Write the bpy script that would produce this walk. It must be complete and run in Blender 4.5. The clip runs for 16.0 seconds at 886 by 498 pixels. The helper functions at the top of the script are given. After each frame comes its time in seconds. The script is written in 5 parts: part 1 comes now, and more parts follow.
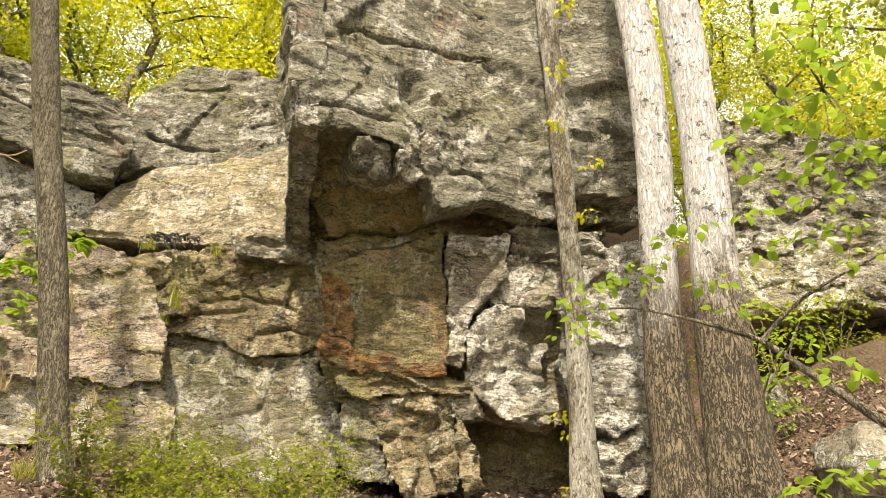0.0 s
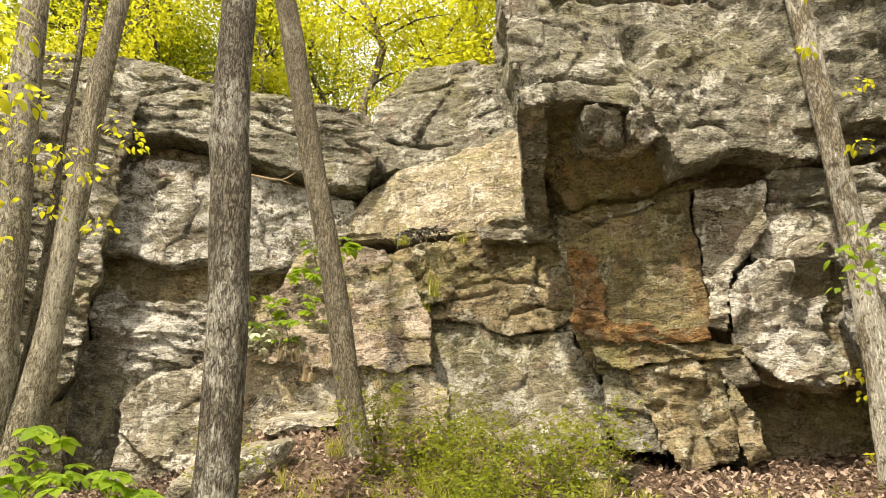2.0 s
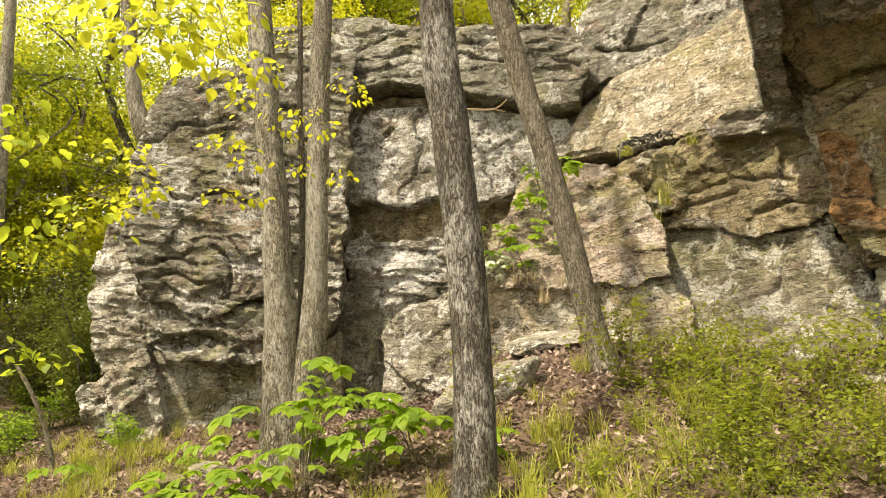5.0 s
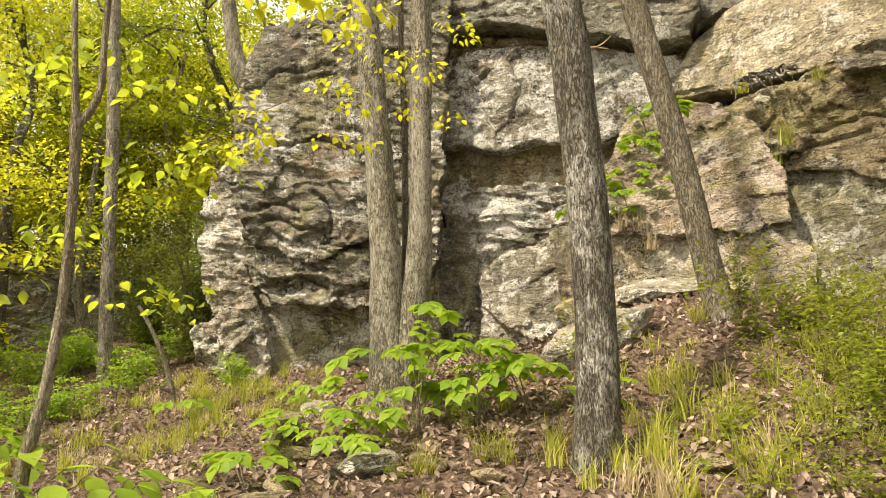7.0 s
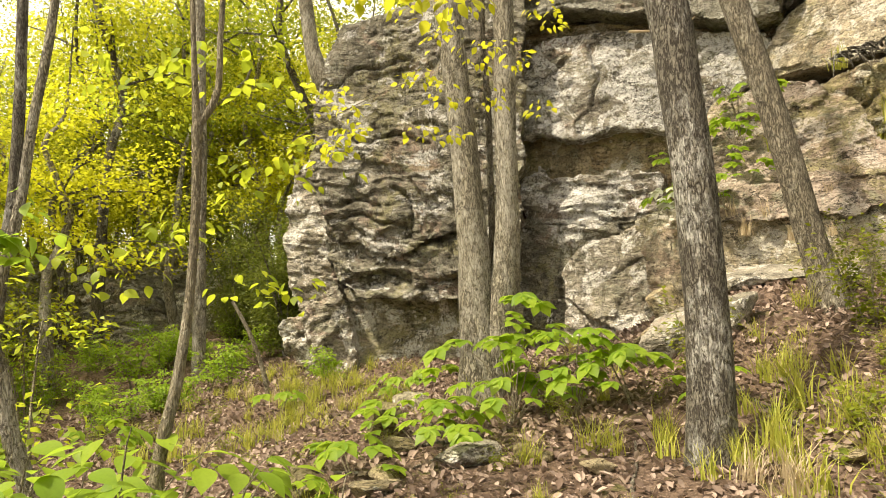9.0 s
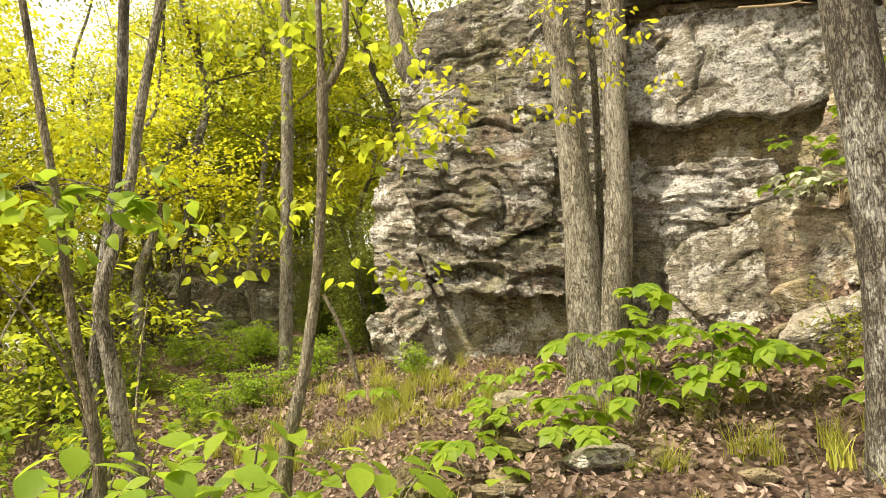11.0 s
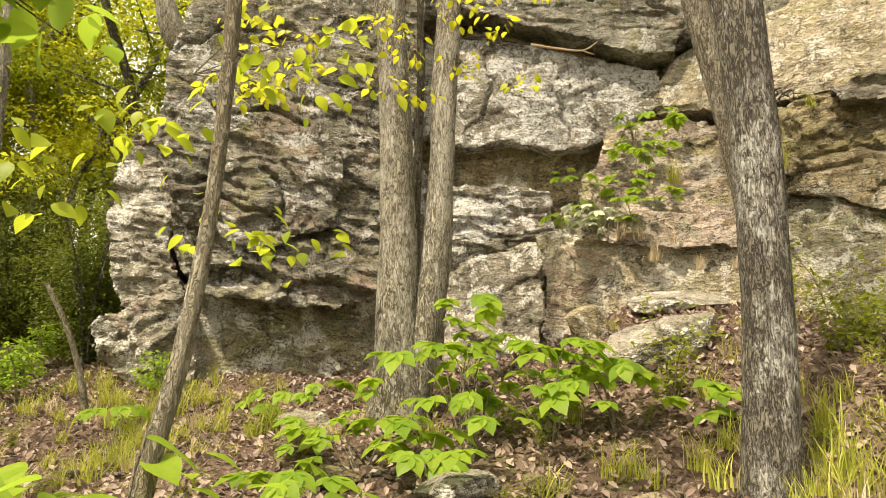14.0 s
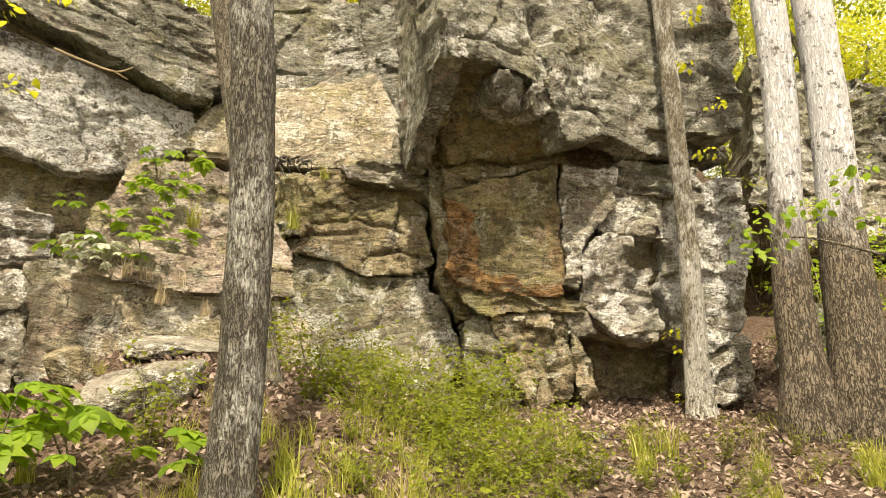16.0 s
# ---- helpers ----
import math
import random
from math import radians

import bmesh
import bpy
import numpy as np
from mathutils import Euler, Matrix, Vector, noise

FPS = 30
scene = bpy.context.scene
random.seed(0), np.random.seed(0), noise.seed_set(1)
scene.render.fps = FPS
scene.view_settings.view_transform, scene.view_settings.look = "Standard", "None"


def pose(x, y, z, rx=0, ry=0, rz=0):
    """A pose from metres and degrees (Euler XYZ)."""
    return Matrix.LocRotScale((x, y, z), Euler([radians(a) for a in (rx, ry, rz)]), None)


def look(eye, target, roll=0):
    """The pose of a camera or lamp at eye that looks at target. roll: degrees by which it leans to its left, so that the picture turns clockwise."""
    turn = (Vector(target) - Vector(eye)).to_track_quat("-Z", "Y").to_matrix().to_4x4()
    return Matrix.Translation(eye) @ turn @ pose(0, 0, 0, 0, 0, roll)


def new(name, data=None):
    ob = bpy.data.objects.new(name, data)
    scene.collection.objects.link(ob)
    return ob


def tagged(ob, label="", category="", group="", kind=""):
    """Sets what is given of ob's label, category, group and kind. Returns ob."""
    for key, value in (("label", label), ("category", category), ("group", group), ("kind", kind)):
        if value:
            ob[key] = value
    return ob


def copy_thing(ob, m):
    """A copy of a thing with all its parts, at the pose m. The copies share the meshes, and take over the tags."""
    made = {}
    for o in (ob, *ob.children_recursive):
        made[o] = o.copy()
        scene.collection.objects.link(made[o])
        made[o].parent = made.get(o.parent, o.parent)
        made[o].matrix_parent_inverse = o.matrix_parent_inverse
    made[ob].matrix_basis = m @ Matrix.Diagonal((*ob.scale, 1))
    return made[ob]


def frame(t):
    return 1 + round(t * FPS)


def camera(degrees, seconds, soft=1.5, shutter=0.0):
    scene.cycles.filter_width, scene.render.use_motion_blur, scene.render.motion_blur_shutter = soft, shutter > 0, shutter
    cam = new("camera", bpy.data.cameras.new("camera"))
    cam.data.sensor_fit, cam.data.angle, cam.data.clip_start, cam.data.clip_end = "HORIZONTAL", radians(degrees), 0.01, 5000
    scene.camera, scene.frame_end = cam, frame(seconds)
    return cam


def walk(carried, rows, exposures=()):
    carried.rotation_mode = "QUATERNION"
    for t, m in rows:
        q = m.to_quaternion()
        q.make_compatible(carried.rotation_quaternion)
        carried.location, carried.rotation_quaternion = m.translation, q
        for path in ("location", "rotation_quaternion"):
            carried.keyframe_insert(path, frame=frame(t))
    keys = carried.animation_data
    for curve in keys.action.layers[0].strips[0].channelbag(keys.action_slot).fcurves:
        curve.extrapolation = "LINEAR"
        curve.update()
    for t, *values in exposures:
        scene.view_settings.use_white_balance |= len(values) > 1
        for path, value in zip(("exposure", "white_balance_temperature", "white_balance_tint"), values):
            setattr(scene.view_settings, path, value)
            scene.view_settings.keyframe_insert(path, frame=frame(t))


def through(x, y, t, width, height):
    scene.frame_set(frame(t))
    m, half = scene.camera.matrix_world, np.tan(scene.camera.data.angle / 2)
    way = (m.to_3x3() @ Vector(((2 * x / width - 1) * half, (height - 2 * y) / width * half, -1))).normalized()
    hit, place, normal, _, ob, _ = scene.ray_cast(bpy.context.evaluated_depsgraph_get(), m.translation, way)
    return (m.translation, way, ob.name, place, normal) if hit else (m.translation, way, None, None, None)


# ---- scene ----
cam = camera(65.55, 16.0, soft=0.85)
PATH = [
    (0.0, -0.000, -0.000, 1.500, 108.97, -0.08, 0.21),
    (0.5, -0.036, 0.001, 1.499, 108.37, 0.13, 4.56),
    (1.0, -0.059, -0.038, 1.525, 107.63, 0.13, 10.39),
    (1.5, -0.068, -0.045, 1.518, 107.36, 0.53, 16.12),
    (2.0, -0.069, -0.063, 1.518, 106.85, 0.99, 20.99),
    (2.5, -0.061, -0.058, 1.506, 106.15, 1.78, 25.1),
    (3.0, -0.048, -0.051, 1.496, 105.46, 2.4, 29.77),
    (3.5, -0.034, -0.046, 1.486, 104.42, 2.49, 33.85),
    (4.0, -0.015, -0.032, 1.481, 103.44, 2.93, 36.84),
    (6.5, -0.325, -0.153, 1.512, 97.85, 2.52, 45.22),
    (7.0, -0.386, -0.164, 1.507, 97.13, 2.23, 47.17),
    (7.5, -0.452, -0.191, 1.509, 97.29, 2.44, 48.33),
    (8.0, -0.492, -0.267, 1.495, 97.55, 2.64, 49.64),
    (8.5, -0.542, -0.305, 1.494, 97.56, 2.32, 50.34),
    (9.0, -0.572, -0.354, 1.483, 96.94, 2.8, 52.63),
    (9.5, -0.620, -0.386, 1.463, 95.56, 3.23, 57.93),
    (12.0, -1.649, -0.537, 1.355, 97.74, 1.49, 57.49),
    (12.5, -1.872, -0.585, 1.293, 97.41, 1.02, 57.41),
    (13.0, -2.136, -0.538, 1.298, 96.81, 3.0, 53.92),
    (13.5, -2.354, -0.555, 1.296, 97.27, 0.47, 44.84),
    (14.0, -2.552, -0.560, 1.308, 99.06, -0.3, 33.07),
    (14.5, -2.613, -0.542, 1.324, 99.37, -0.35, 21.65),
    (15.0, -2.562, -0.513, 1.334, 100.51, -0.68, 13.37),
    (15.5, -2.461, -0.444, 1.344, 102.33, -0.46, 4.25),
    (16.0, -2.309, -0.457, 1.305, 103.07, -0.13, -4.94),
]
walk(cam, [(t, pose(x, y, z, rx, ry, rz)) for t, x, y, z, rx, ry, rz in PATH],
     exposures=[(0.0, 0.56, 7400.0, 11.0), (16.0, 0.56, 7400.0, 11.0)])

# ---- light: bright hazy spring daylight, sun high behind the walker ----
SUN_WAY = Vector((-0.08, -0.52, 0.85)).normalized()
world = bpy.data.worlds.new("world")
scene.world = world
world.use_nodes = True
wn = world.node_tree
sky = wn.nodes.new("ShaderNodeTexSky")
sky.sky_type = "NISHITA"
sky.sun_disc = False
sky.sun_elevation = math.asin(SUN_WAY.z)
sky.sun_rotation = math.atan2(SUN_WAY.x, SUN_WAY.y)
sky.air_density, sky.dust_density, sky.ozone_density = 1.0, 4.0, 0.6
haze = wn.nodes.new("ShaderNodeMix")
haze.data_type = "RGBA"
haze.inputs[0].default_value = 0.55
haze.inputs[7].default_value = (11.5, 11.2, 10.4, 1)
wn.links.new(sky.outputs["Color"], haze.inputs[6])
wn.links.new(haze.outputs[2], wn.nodes["Background"].inputs["Color"])
wn.nodes["Background"].inputs["Strength"].default_value = 0.138
sun = new("sun", bpy.data.lights.new("sun", "SUN"))
sun.data.energy, sun.data.angle, sun.data.color = 5.0, radians(2.0), (1.0, 0.93, 0.8)
sun.matrix_world = look(SUN_WAY * 40, (0, 0, 0))


# ---- materials ----
class Nodes:
    """A few short ways to lay a node material."""

    def __init__(self, name, roughness=0.9):
        self.mat = bpy.data.materials.new(name)
        self.mat.use_nodes = True
        self.tree = self.mat.node_tree
        self.bsdf = self.tree.nodes["Principled BSDF"]
        self.bsdf.inputs["Roughness"].default_value = roughness
        self.bsdf.inputs["Specular IOR Level"].default_value = 0.25
        self.pos = self.tree.nodes.new("ShaderNodeTexCoord").outputs["Object"]

    def stretch(self, x, y, z):
        n = self.tree.nodes.new("ShaderNodeMapping")
        n.inputs["Scale"].default_value = (x, y, z)
        self.tree.links.new(self.pos, n.inputs["Vector"])
        return n.outputs["Vector"]

    def noise(self, scale, detail=4.0, rough=0.6, where=None, warp=0.0):
        n = self.tree.nodes.new("ShaderNodeTexNoise")
        n.inputs["Scale"].default_value, n.inputs["Detail"].default_value = scale, detail
        n.inputs["Roughness"].default_value, n.inputs["Distortion"].default_value = rough, warp
        self.tree.links.new(where or self.pos, n.inputs["Vector"])
        return n.outputs["Fac"]

    def cells(self, scale, where=None, feature="F1"):
        n = self.tree.nodes.new("ShaderNodeTexVoronoi")
        n.feature = feature
        n.inputs["Scale"].default_value = scale
        self.tree.links.new(where or self.pos, n.inputs["Vector"])
        return n.outputs["Distance"]

    def ramp(self, fac, a, b):
        n = self.tree.nodes.new("ShaderNodeMapRange")
        n.interpolation_type = "SMOOTHSTEP"
        n.inputs["From Min"].default_value, n.inputs["From Max"].default_value = a, b
        self.tree.links.new(fac, n.inputs["Value"])
        return n.outputs["Result"]

    def maths(self, op, a, b):
        n = self.tree.nodes.new("ShaderNodeMath")
        n.operation = op
        for k, v in enumerate((a, b)):
            if isinstance(v, (int, float)):
                n.inputs[k].default_value = v
            else:
                self.tree.links.new(v, n.inputs[k])
        return n.outputs[0]

    def mix(self, fac, a, b):
        n = self.tree.nodes.new("ShaderNodeMix")
        n.data_type = "RGBA"
        for key, v in (("Factor", fac), ("A", a), ("B", b)):
            s = [i for i in n.inputs if i.name == key and i.enabled][0]
            if isinstance(v, tuple):
                s.default_value = (*v, 1)
            elif isinstance(v, (int, float)):
                s.default_value = v
            else:
                self.tree.links.new(v, s)
        return [o for o in n.outputs if o.enabled][0]

    def done(self, color, height=None, strength=0.6, distance=0.02):
        self.tree.links.new(color, self.bsdf.inputs["Base Color"])
        if height is not None:
            b = self.tree.nodes.new("ShaderNodeBump")
            b.inputs["Strength"].default_value, b.inputs["Distance"].default_value = strength, distance
            self.tree.links.new(height, b.inputs["Height"])
            self.tree.links.new(b.outputs["Normal"], self.bsdf.inputs["Normal"])
        return self.mat


def rock_material(name, base, second, stain, lichen, lichen_much=0.5, stain_much=0.5, dark_much=0.5, moss=0.25):
    """Weathered sandstone: two base tones in blotches, run-down stains, moss, pale lichen, black algae, bedding cracks and pitted grain."""
    m = Nodes(name, 0.92)
    bed = m.stretch(0.9, 0.9, 1.5)
    run = m.stretch(2.4, 2.4, 0.7)
    thin = m.stretch(1.0, 1.0, 2.3)
    c = m.mix(m.ramp(m.noise(1.3, 6, 0.66, bed, 0.5), 0.40, 0.60), base, second)
    c = m.mix(m.maths("MULTIPLY", m.ramp(m.noise(1.1, 5, 0.65, run, 0.6), 0.56 - 0.1 * stain_much, 0.70), stain_much), c, stain)
    c = m.mix(m.maths("MULTIPLY", m.ramp(m.noise(0.75, 7, 0.7, bed, 0.8), 0.50, 0.58), moss), c, (0.34, 0.32, 0.13))
    c = m.mix(m.maths("MULTIPLY", m.ramp(m.noise(0.9, 7, 0.72, None, 1.2), 0.45, 0.37), 0.6), c, (0.42, 0.30, 0.235))
    c = m.mix(m.maths("MULTIPLY", m.ramp(m.noise(3.4, 9, 0.72, bed, 0.7), 0.515, 0.56), 0.42), c, tuple(v * 0.5 for v in second))
    c = m.mix(m.maths("MULTIPLY", m.ramp(m.noise(2.7, 9, 0.74, None, 0.9), 0.54, 0.585), 0.5), c, (0.33, 0.34, 0.25))
    c = m.mix(m.maths("MULTIPLY", m.ramp(m.noise(6.5, 7, 0.72, bed, 0.4), 0.52, 0.60), 0.7), c, tuple(min(1.0, v * 1.4) for v in base))
    black = m.maths("MULTIPLY", m.ramp(m.noise(1.7, 8, 0.74, run, 0.4), 0.54, 0.61), dark_much * 1.15)
    c = m.mix(black, c, (0.06, 0.055, 0.04))
    patch = m.ramp(m.noise(1.8, 9, 0.72, None, 0.5), 0.62 - 0.11 * lichen_much, 0.65 - 0.10 * lichen_much)
    spots = m.ramp(m.noise(13, 7, 0.74), 0.40, 0.49)
    c = m.mix(m.maths("MULTIPLY", m.maths("MULTIPLY", patch, spots), 0.92), c, lichen)
    dots = m.ramp(m.maths("ADD", m.cells(5.5), m.maths("MULTIPLY", m.noise(22, 3, 0.6), 0.14)), 0.25, 0.21)
    some = m.ramp(m.noise(1.7, 3, 0.5), 0.47, 0.56)
    c = m.mix(m.maths("MULTIPLY", m.maths("MULTIPLY", dots, some), min(1.0, 0.85 * lichen_much)), c, lichen)
    c = m.mix(m.maths("MULTIPLY", m.ramp(m.noise(34, 5, 0.75), 0.53, 0.58), 0.6), c, tuple(v * 0.3 for v in second))
    crack = m.maths("ABSOLUTE", m.maths("SUBTRACT", m.noise(1.5, 6, 0.6, thin, 0.5), 0.5), 0.0)
    crack = m.maths("MULTIPLY", m.ramp(crack, 0.010, 0.0), m.ramp(m.noise(1.1, 3, 0.5), 0.42, 0.50))
    fine = m.maths("ABSOLUTE", m.maths("SUBTRACT", m.noise(3.1, 5, 0.6, m.stretch(0.8, 0.8, 3.0), 0.8), 0.48), 0.0)
    fine = m.maths("MULTIPLY", m.ramp(fine, 0.009, 0.0), m.ramp(m.noise(1.6, 4, 0.6), 0.50, 0.56))
    crack = m.maths("MAXIMUM", crack, fine)
    c = m.mix(m.maths("MULTIPLY", crack, 0.85), c, (0.03, 0.026, 0.019))
    plates = m.ramp(m.noise(4.2, 5, 0.62, thin, 0.5), 0.44, 0.52)
    height = m.maths("ADD", m.maths("MULTIPLY", m.noise(11, 8, 0.72, bed), 0.8), m.maths("MULTIPLY", m.noise(42, 5, 0.75), 0.42))
    height = m.maths("ADD", height, m.maths("MULTIPLY", plates, 0.3))
    height = m.maths("SUBTRACT", height, m.maths("MULTIPLY", crack, 0.6))
    pits = m.ramp(m.noise(6.5, 4, 0.6, bed, 0.6), 0.38, 0.45)
    height = m.maths("ADD", height, m.maths("MULTIPLY", pits, 0.22))
    return m.done(c, height, 1.0, 0.07)


PALE = (0.78, 0.76, 0.69)
GREYROCK = rock_material("grey_sandstone", (0.309, 0.297, 0.240), (0.216, 0.204, 0.158), (0.293, 0.228, 0.139), (0.612, 0.603, 0.54), 0.75, 0.3, 0.5, 0.35)
BLUEROCK = rock_material("striated_sandstone", (0.270, 0.253, 0.198), (0.182, 0.167, 0.124), (0.220, 0.160, 0.099), (0.60, 0.59, 0.54), 0.8, 0.35, 0.65, 0.45)
PALEROCK = rock_material("pale_sandstone", (0.414, 0.381, 0.307), (0.298, 0.265, 0.199), (0.348, 0.249, 0.158), PALE, 1.0, 0.3, 0.4, 0.25)
WHITEROCK = rock_material("lichened_sandstone", (0.385, 0.363, 0.303), (0.274, 0.244, 0.189), (0.311, 0.222, 0.148), (0.756, 0.747, 0.702), 1.5, 0.3, 0.45, 0.2)
OCHREROCK = rock_material("ochre_sandstone", (0.416, 0.346, 0.217), (0.296, 0.245, 0.144), (0.416, 0.278, 0.139), (0.63, 0.603, 0.495), 0.7, 0.45, 0.4, 0.55)
YELLOWROCK = rock_material("yellow_sandstone", (0.53, 0.462, 0.335), (0.40, 0.345, 0.24), (0.463, 0.333, 0.139), (0.72, 0.684, 0.585), 0.9, 0.55, 0.35, 0.5)
ORANGEROCK = rock_material("olive_brown_sandstone", (0.27, 0.225, 0.12), (0.20, 0.172, 0.09), (0.36, 0.19, 0.075), (0.44, 0.41, 0.30), 0.35, 0.5, 0.3, 0.5)
RUSTROCK = rock_material("rust_sandstone", (0.36, 0.20, 0.085), (0.25, 0.155, 0.075), (0.42, 0.19, 0.055), (0.44, 0.41, 0.30), 0.25, 0.7, 0.35, 0.2)
OLIVEROCK = rock_material("mossy_sandstone", (0.398, 0.356, 0.259), (0.278, 0.259, 0.171), (0.370, 0.269, 0.185), (0.666, 0.657, 0.567), 0.95, 0.4, 0.45, 0.5)


def litter_ground():
    m = Nodes("leaf_litter_soil", 0.95)
    big = m.noise(0.9, 5, 0.6)
    c = m.mix(m.ramp(m.noise(26, 5, 0.75, None, 0.6), 0.35, 0.66), (0.085, 0.056, 0.038), (0.235, 0.165, 0.12))
    c = m.mix(m.maths("MULTIPLY", m.ramp(m.cells(24), 0.30, 0.12), 0.55), c, (0.42, 0.31, 0.24))
    c = m.mix(m.maths("MULTIPLY", m.ramp(big, 0.45, 0.65), 0.5), c, (0.12, 0.08, 0.05))
    c = m.mix(m.maths("MULTIPLY", m.ramp(m.noise(2.1, 5, 0.65), 0.56, 0.68), 0.75), c, (0.11, 0.115, 0.03))
    return m.done(c, m.maths("ADD", m.noise(30, 5, 0.7), m.cells(20)), 0.9, 0.05)


def bark_material(name, dark, light, pale, pale_much, ridge=26.0, pale_from=None):
    """Furrowed bark: long broken ridges, fine grain, lichen flecks."""
    m = Nodes(name, 0.93)
    long = m.stretch(1.0, 1.0, 0.24)
    wave = m.noise(ridge, 4, 0.55, long, 0.9)
    furrow = m.ramp(m.maths("ABSOLUTE", m.maths("SUBTRACT", wave, 0.5), 0.0), 0.0, 0.085)
    cross = m.ramp(m.noise(ridge * 1.1, 3, 0.6, m.stretch(1, 1, 0.8)), 0.36, 0.46)
    plate = m.maths("MULTIPLY", furrow, m.maths("ADD", m.maths("MULTIPLY", cross, 0.6), 0.4))
    fine = m.noise(ridge * 3.0, 5, 0.75, m.stretch(1, 1, 0.4))
    c = m.mix(plate, dark, light)
    c = m.mix(m.maths("MULTIPLY", m.maths("MULTIPLY", m.ramp(fine, 0.45, 0.65), plate), 0.6), c, tuple(min(1.0, v * 1.7) for v in light))
    much = m.ramp(m.noise(2.6, 8, 0.75, m.stretch(1, 1, 0.5)), 0.62 - 0.28 * pale_much, 0.68 - 0.25 * pale_much)
    flecks = m.ramp(m.noise(30, 5, 0.75, m.stretch(1, 1, 0.5)), 0.50 - 0.2 * pale_much, 0.58 - 0.15 * pale_much)
    much = m.maths("MULTIPLY", m.maths("MULTIPLY", much, flecks), min(1.0, 0.55 + pale_much))
    if pale_from is not None:
        split = m.tree.nodes.new("ShaderNodeSeparateXYZ")
        m.tree.links.new(m.pos, split.inputs[0])
        high = m.maths("ADD", split.outputs["Z"], m.maths("MULTIPLY", m.noise(3.0, 6, 0.7, m.stretch(1, 1, 0.4)), 3.0))
        much = m.maths("MULTIPLY", much, m.ramp(high, pale_from + 1.0, pale_from + 2.3))
    c = m.mix(m.maths("MULTIPLY", much, m.maths("ADD", m.maths("MULTIPLY", plate, 0.7 - 0.45 * pale_much), 0.3 + 0.45 * pale_much)), c, pale)
    c = m.mix(m.maths("MULTIPLY", m.ramp(m.noise(6.5, 6, 0.75), 0.60 - 0.035 * pale_much, 0.66 - 0.05 * pale_much), 0.8), c, (0.085, 0.075, 0.058))
    return m.done(c, m.maths("ADD", plate, m.maths("MULTIPLY", fine, 0.6)), 1.0, 0.02)


BARK_DARK = bark_material("dark_furrowed_bark", (0.06, 0.05, 0.04), (0.18, 0.165, 0.13), (0.46, 0.45, 0.40), 0.45, 44)
BARK_GREY = bark_material("grey_furrowed_bark", (0.12, 0.105, 0.075), (0.34, 0.31, 0.235), (0.50, 0.47, 0.39), 0.5, 40)
BARK_TAN = bark_material("tan_scaly_bark", (0.10, 0.085, 0.062), (0.25, 0.22, 0.16), (0.40, 0.37, 0.29), 0.4, 44)
BARK_WHITE = bark_material("white_lichened_bark", (0.07, 0.055, 0.04), (0.235, 0.195, 0.14), (0.86, 0.85, 0.85), 1.0, 34, 3.3)
BARK_PALE = bark_material("pale_lichened_bark", (0.12, 0.10, 0.07), (0.30, 0.265, 0.195), (0.66, 0.64, 0.57), 0.65, 40)
BARK_YOUNG = bark_material("young_smooth_bark", (0.20, 0.17, 0.115), (0.31, 0.27, 0.185), (0.44, 0.40, 0.30), 0.5, 60)


def leaf_material(name, a, b, through=0.55, gloss=0.45):
    """Thin green leaf, lit through from behind, each one its own shade."""
    m = Nodes(name, gloss)
    geo = m.tree.nodes.new("ShaderNodeNewGeometry")
    info = m.tree.nodes.new("ShaderNodeObjectInfo")
    pick = m.maths("FRACT", m.maths("ADD", geo.outputs["Random Per Island"], info.outputs["Random"]), 0.0)
    c = m.mix(pick, a, b)
    c = m.mix(m.maths("MULTIPLY", m.ramp(m.noise(60, 3, 0.6), 0.4, 0.7), 0.25), c, tuple(v * 0.6 for v in a))
    m.tree.links.new(c, m.bsdf.inputs["Base Color"])
    t = m.tree.nodes.new("ShaderNodeBsdfTranslucent")
    m.tree.links.new(m.mix(0.5, c, tuple(min(1.0, v * 1.7) for v in b)), t.inputs["Color"])
    s = m.tree.nodes.new("ShaderNodeMixShader")
    s.inputs[0].default_value = through
    m.tree.links.new(m.bsdf.outputs[0], s.inputs[1])
    m.tree.links.new(t.outputs[0], s.inputs[2])
    m.tree.links.new(s.outputs[0], m.tree.nodes["Material Output"].inputs["Surface"])
    return m.mat


LEAF_CANOPY = leaf_material("spring_canopy_leaf", (0.24, 0.29, 0.024), (0.50, 0.50, 0.04), 0.6)
# darker copy of the canopy leaf: the wood's inner shade put into its colour
LEAF_SHADED = leaf_material("shaded_canopy_leaf", (0.10, 0.14, 0.014), (0.25, 0.29, 0.024), 0.55)
LEAF_SPRING = leaf_material("fresh_spring_leaf", (0.20, 0.29, 0.024), (0.42, 0.47, 0.04), 0.55)
LEAF_DARK = leaf_material("evergreen_leaf", (0.06, 0.085, 0.016), (0.17, 0.20, 0.03), 0.35)
LEAF_BROAD = leaf_material("broad_seedling_leaf", (0.15, 0.26, 0.026), (0.29, 0.40, 0.04), 0.5)
LEAF_YELLOW = leaf_material("young_yellow_leaf", (0.37, 0.40, 0.025), (0.58, 0.57, 0.04), 0.5)
LEAF_PALE = leaf_material("pale_backed_leaf", (0.50, 0.55, 0.36), (0.70, 0.72, 0.56), 0.35)
GRASS = leaf_material("grass_blade", (0.24, 0.29, 0.04), (0.48, 0.46, 0.10), 0.4)
STRAW = leaf_material("dry_straw", (0.42, 0.33, 0.20), (0.58, 0.49, 0.34), 0.3, 0.7)
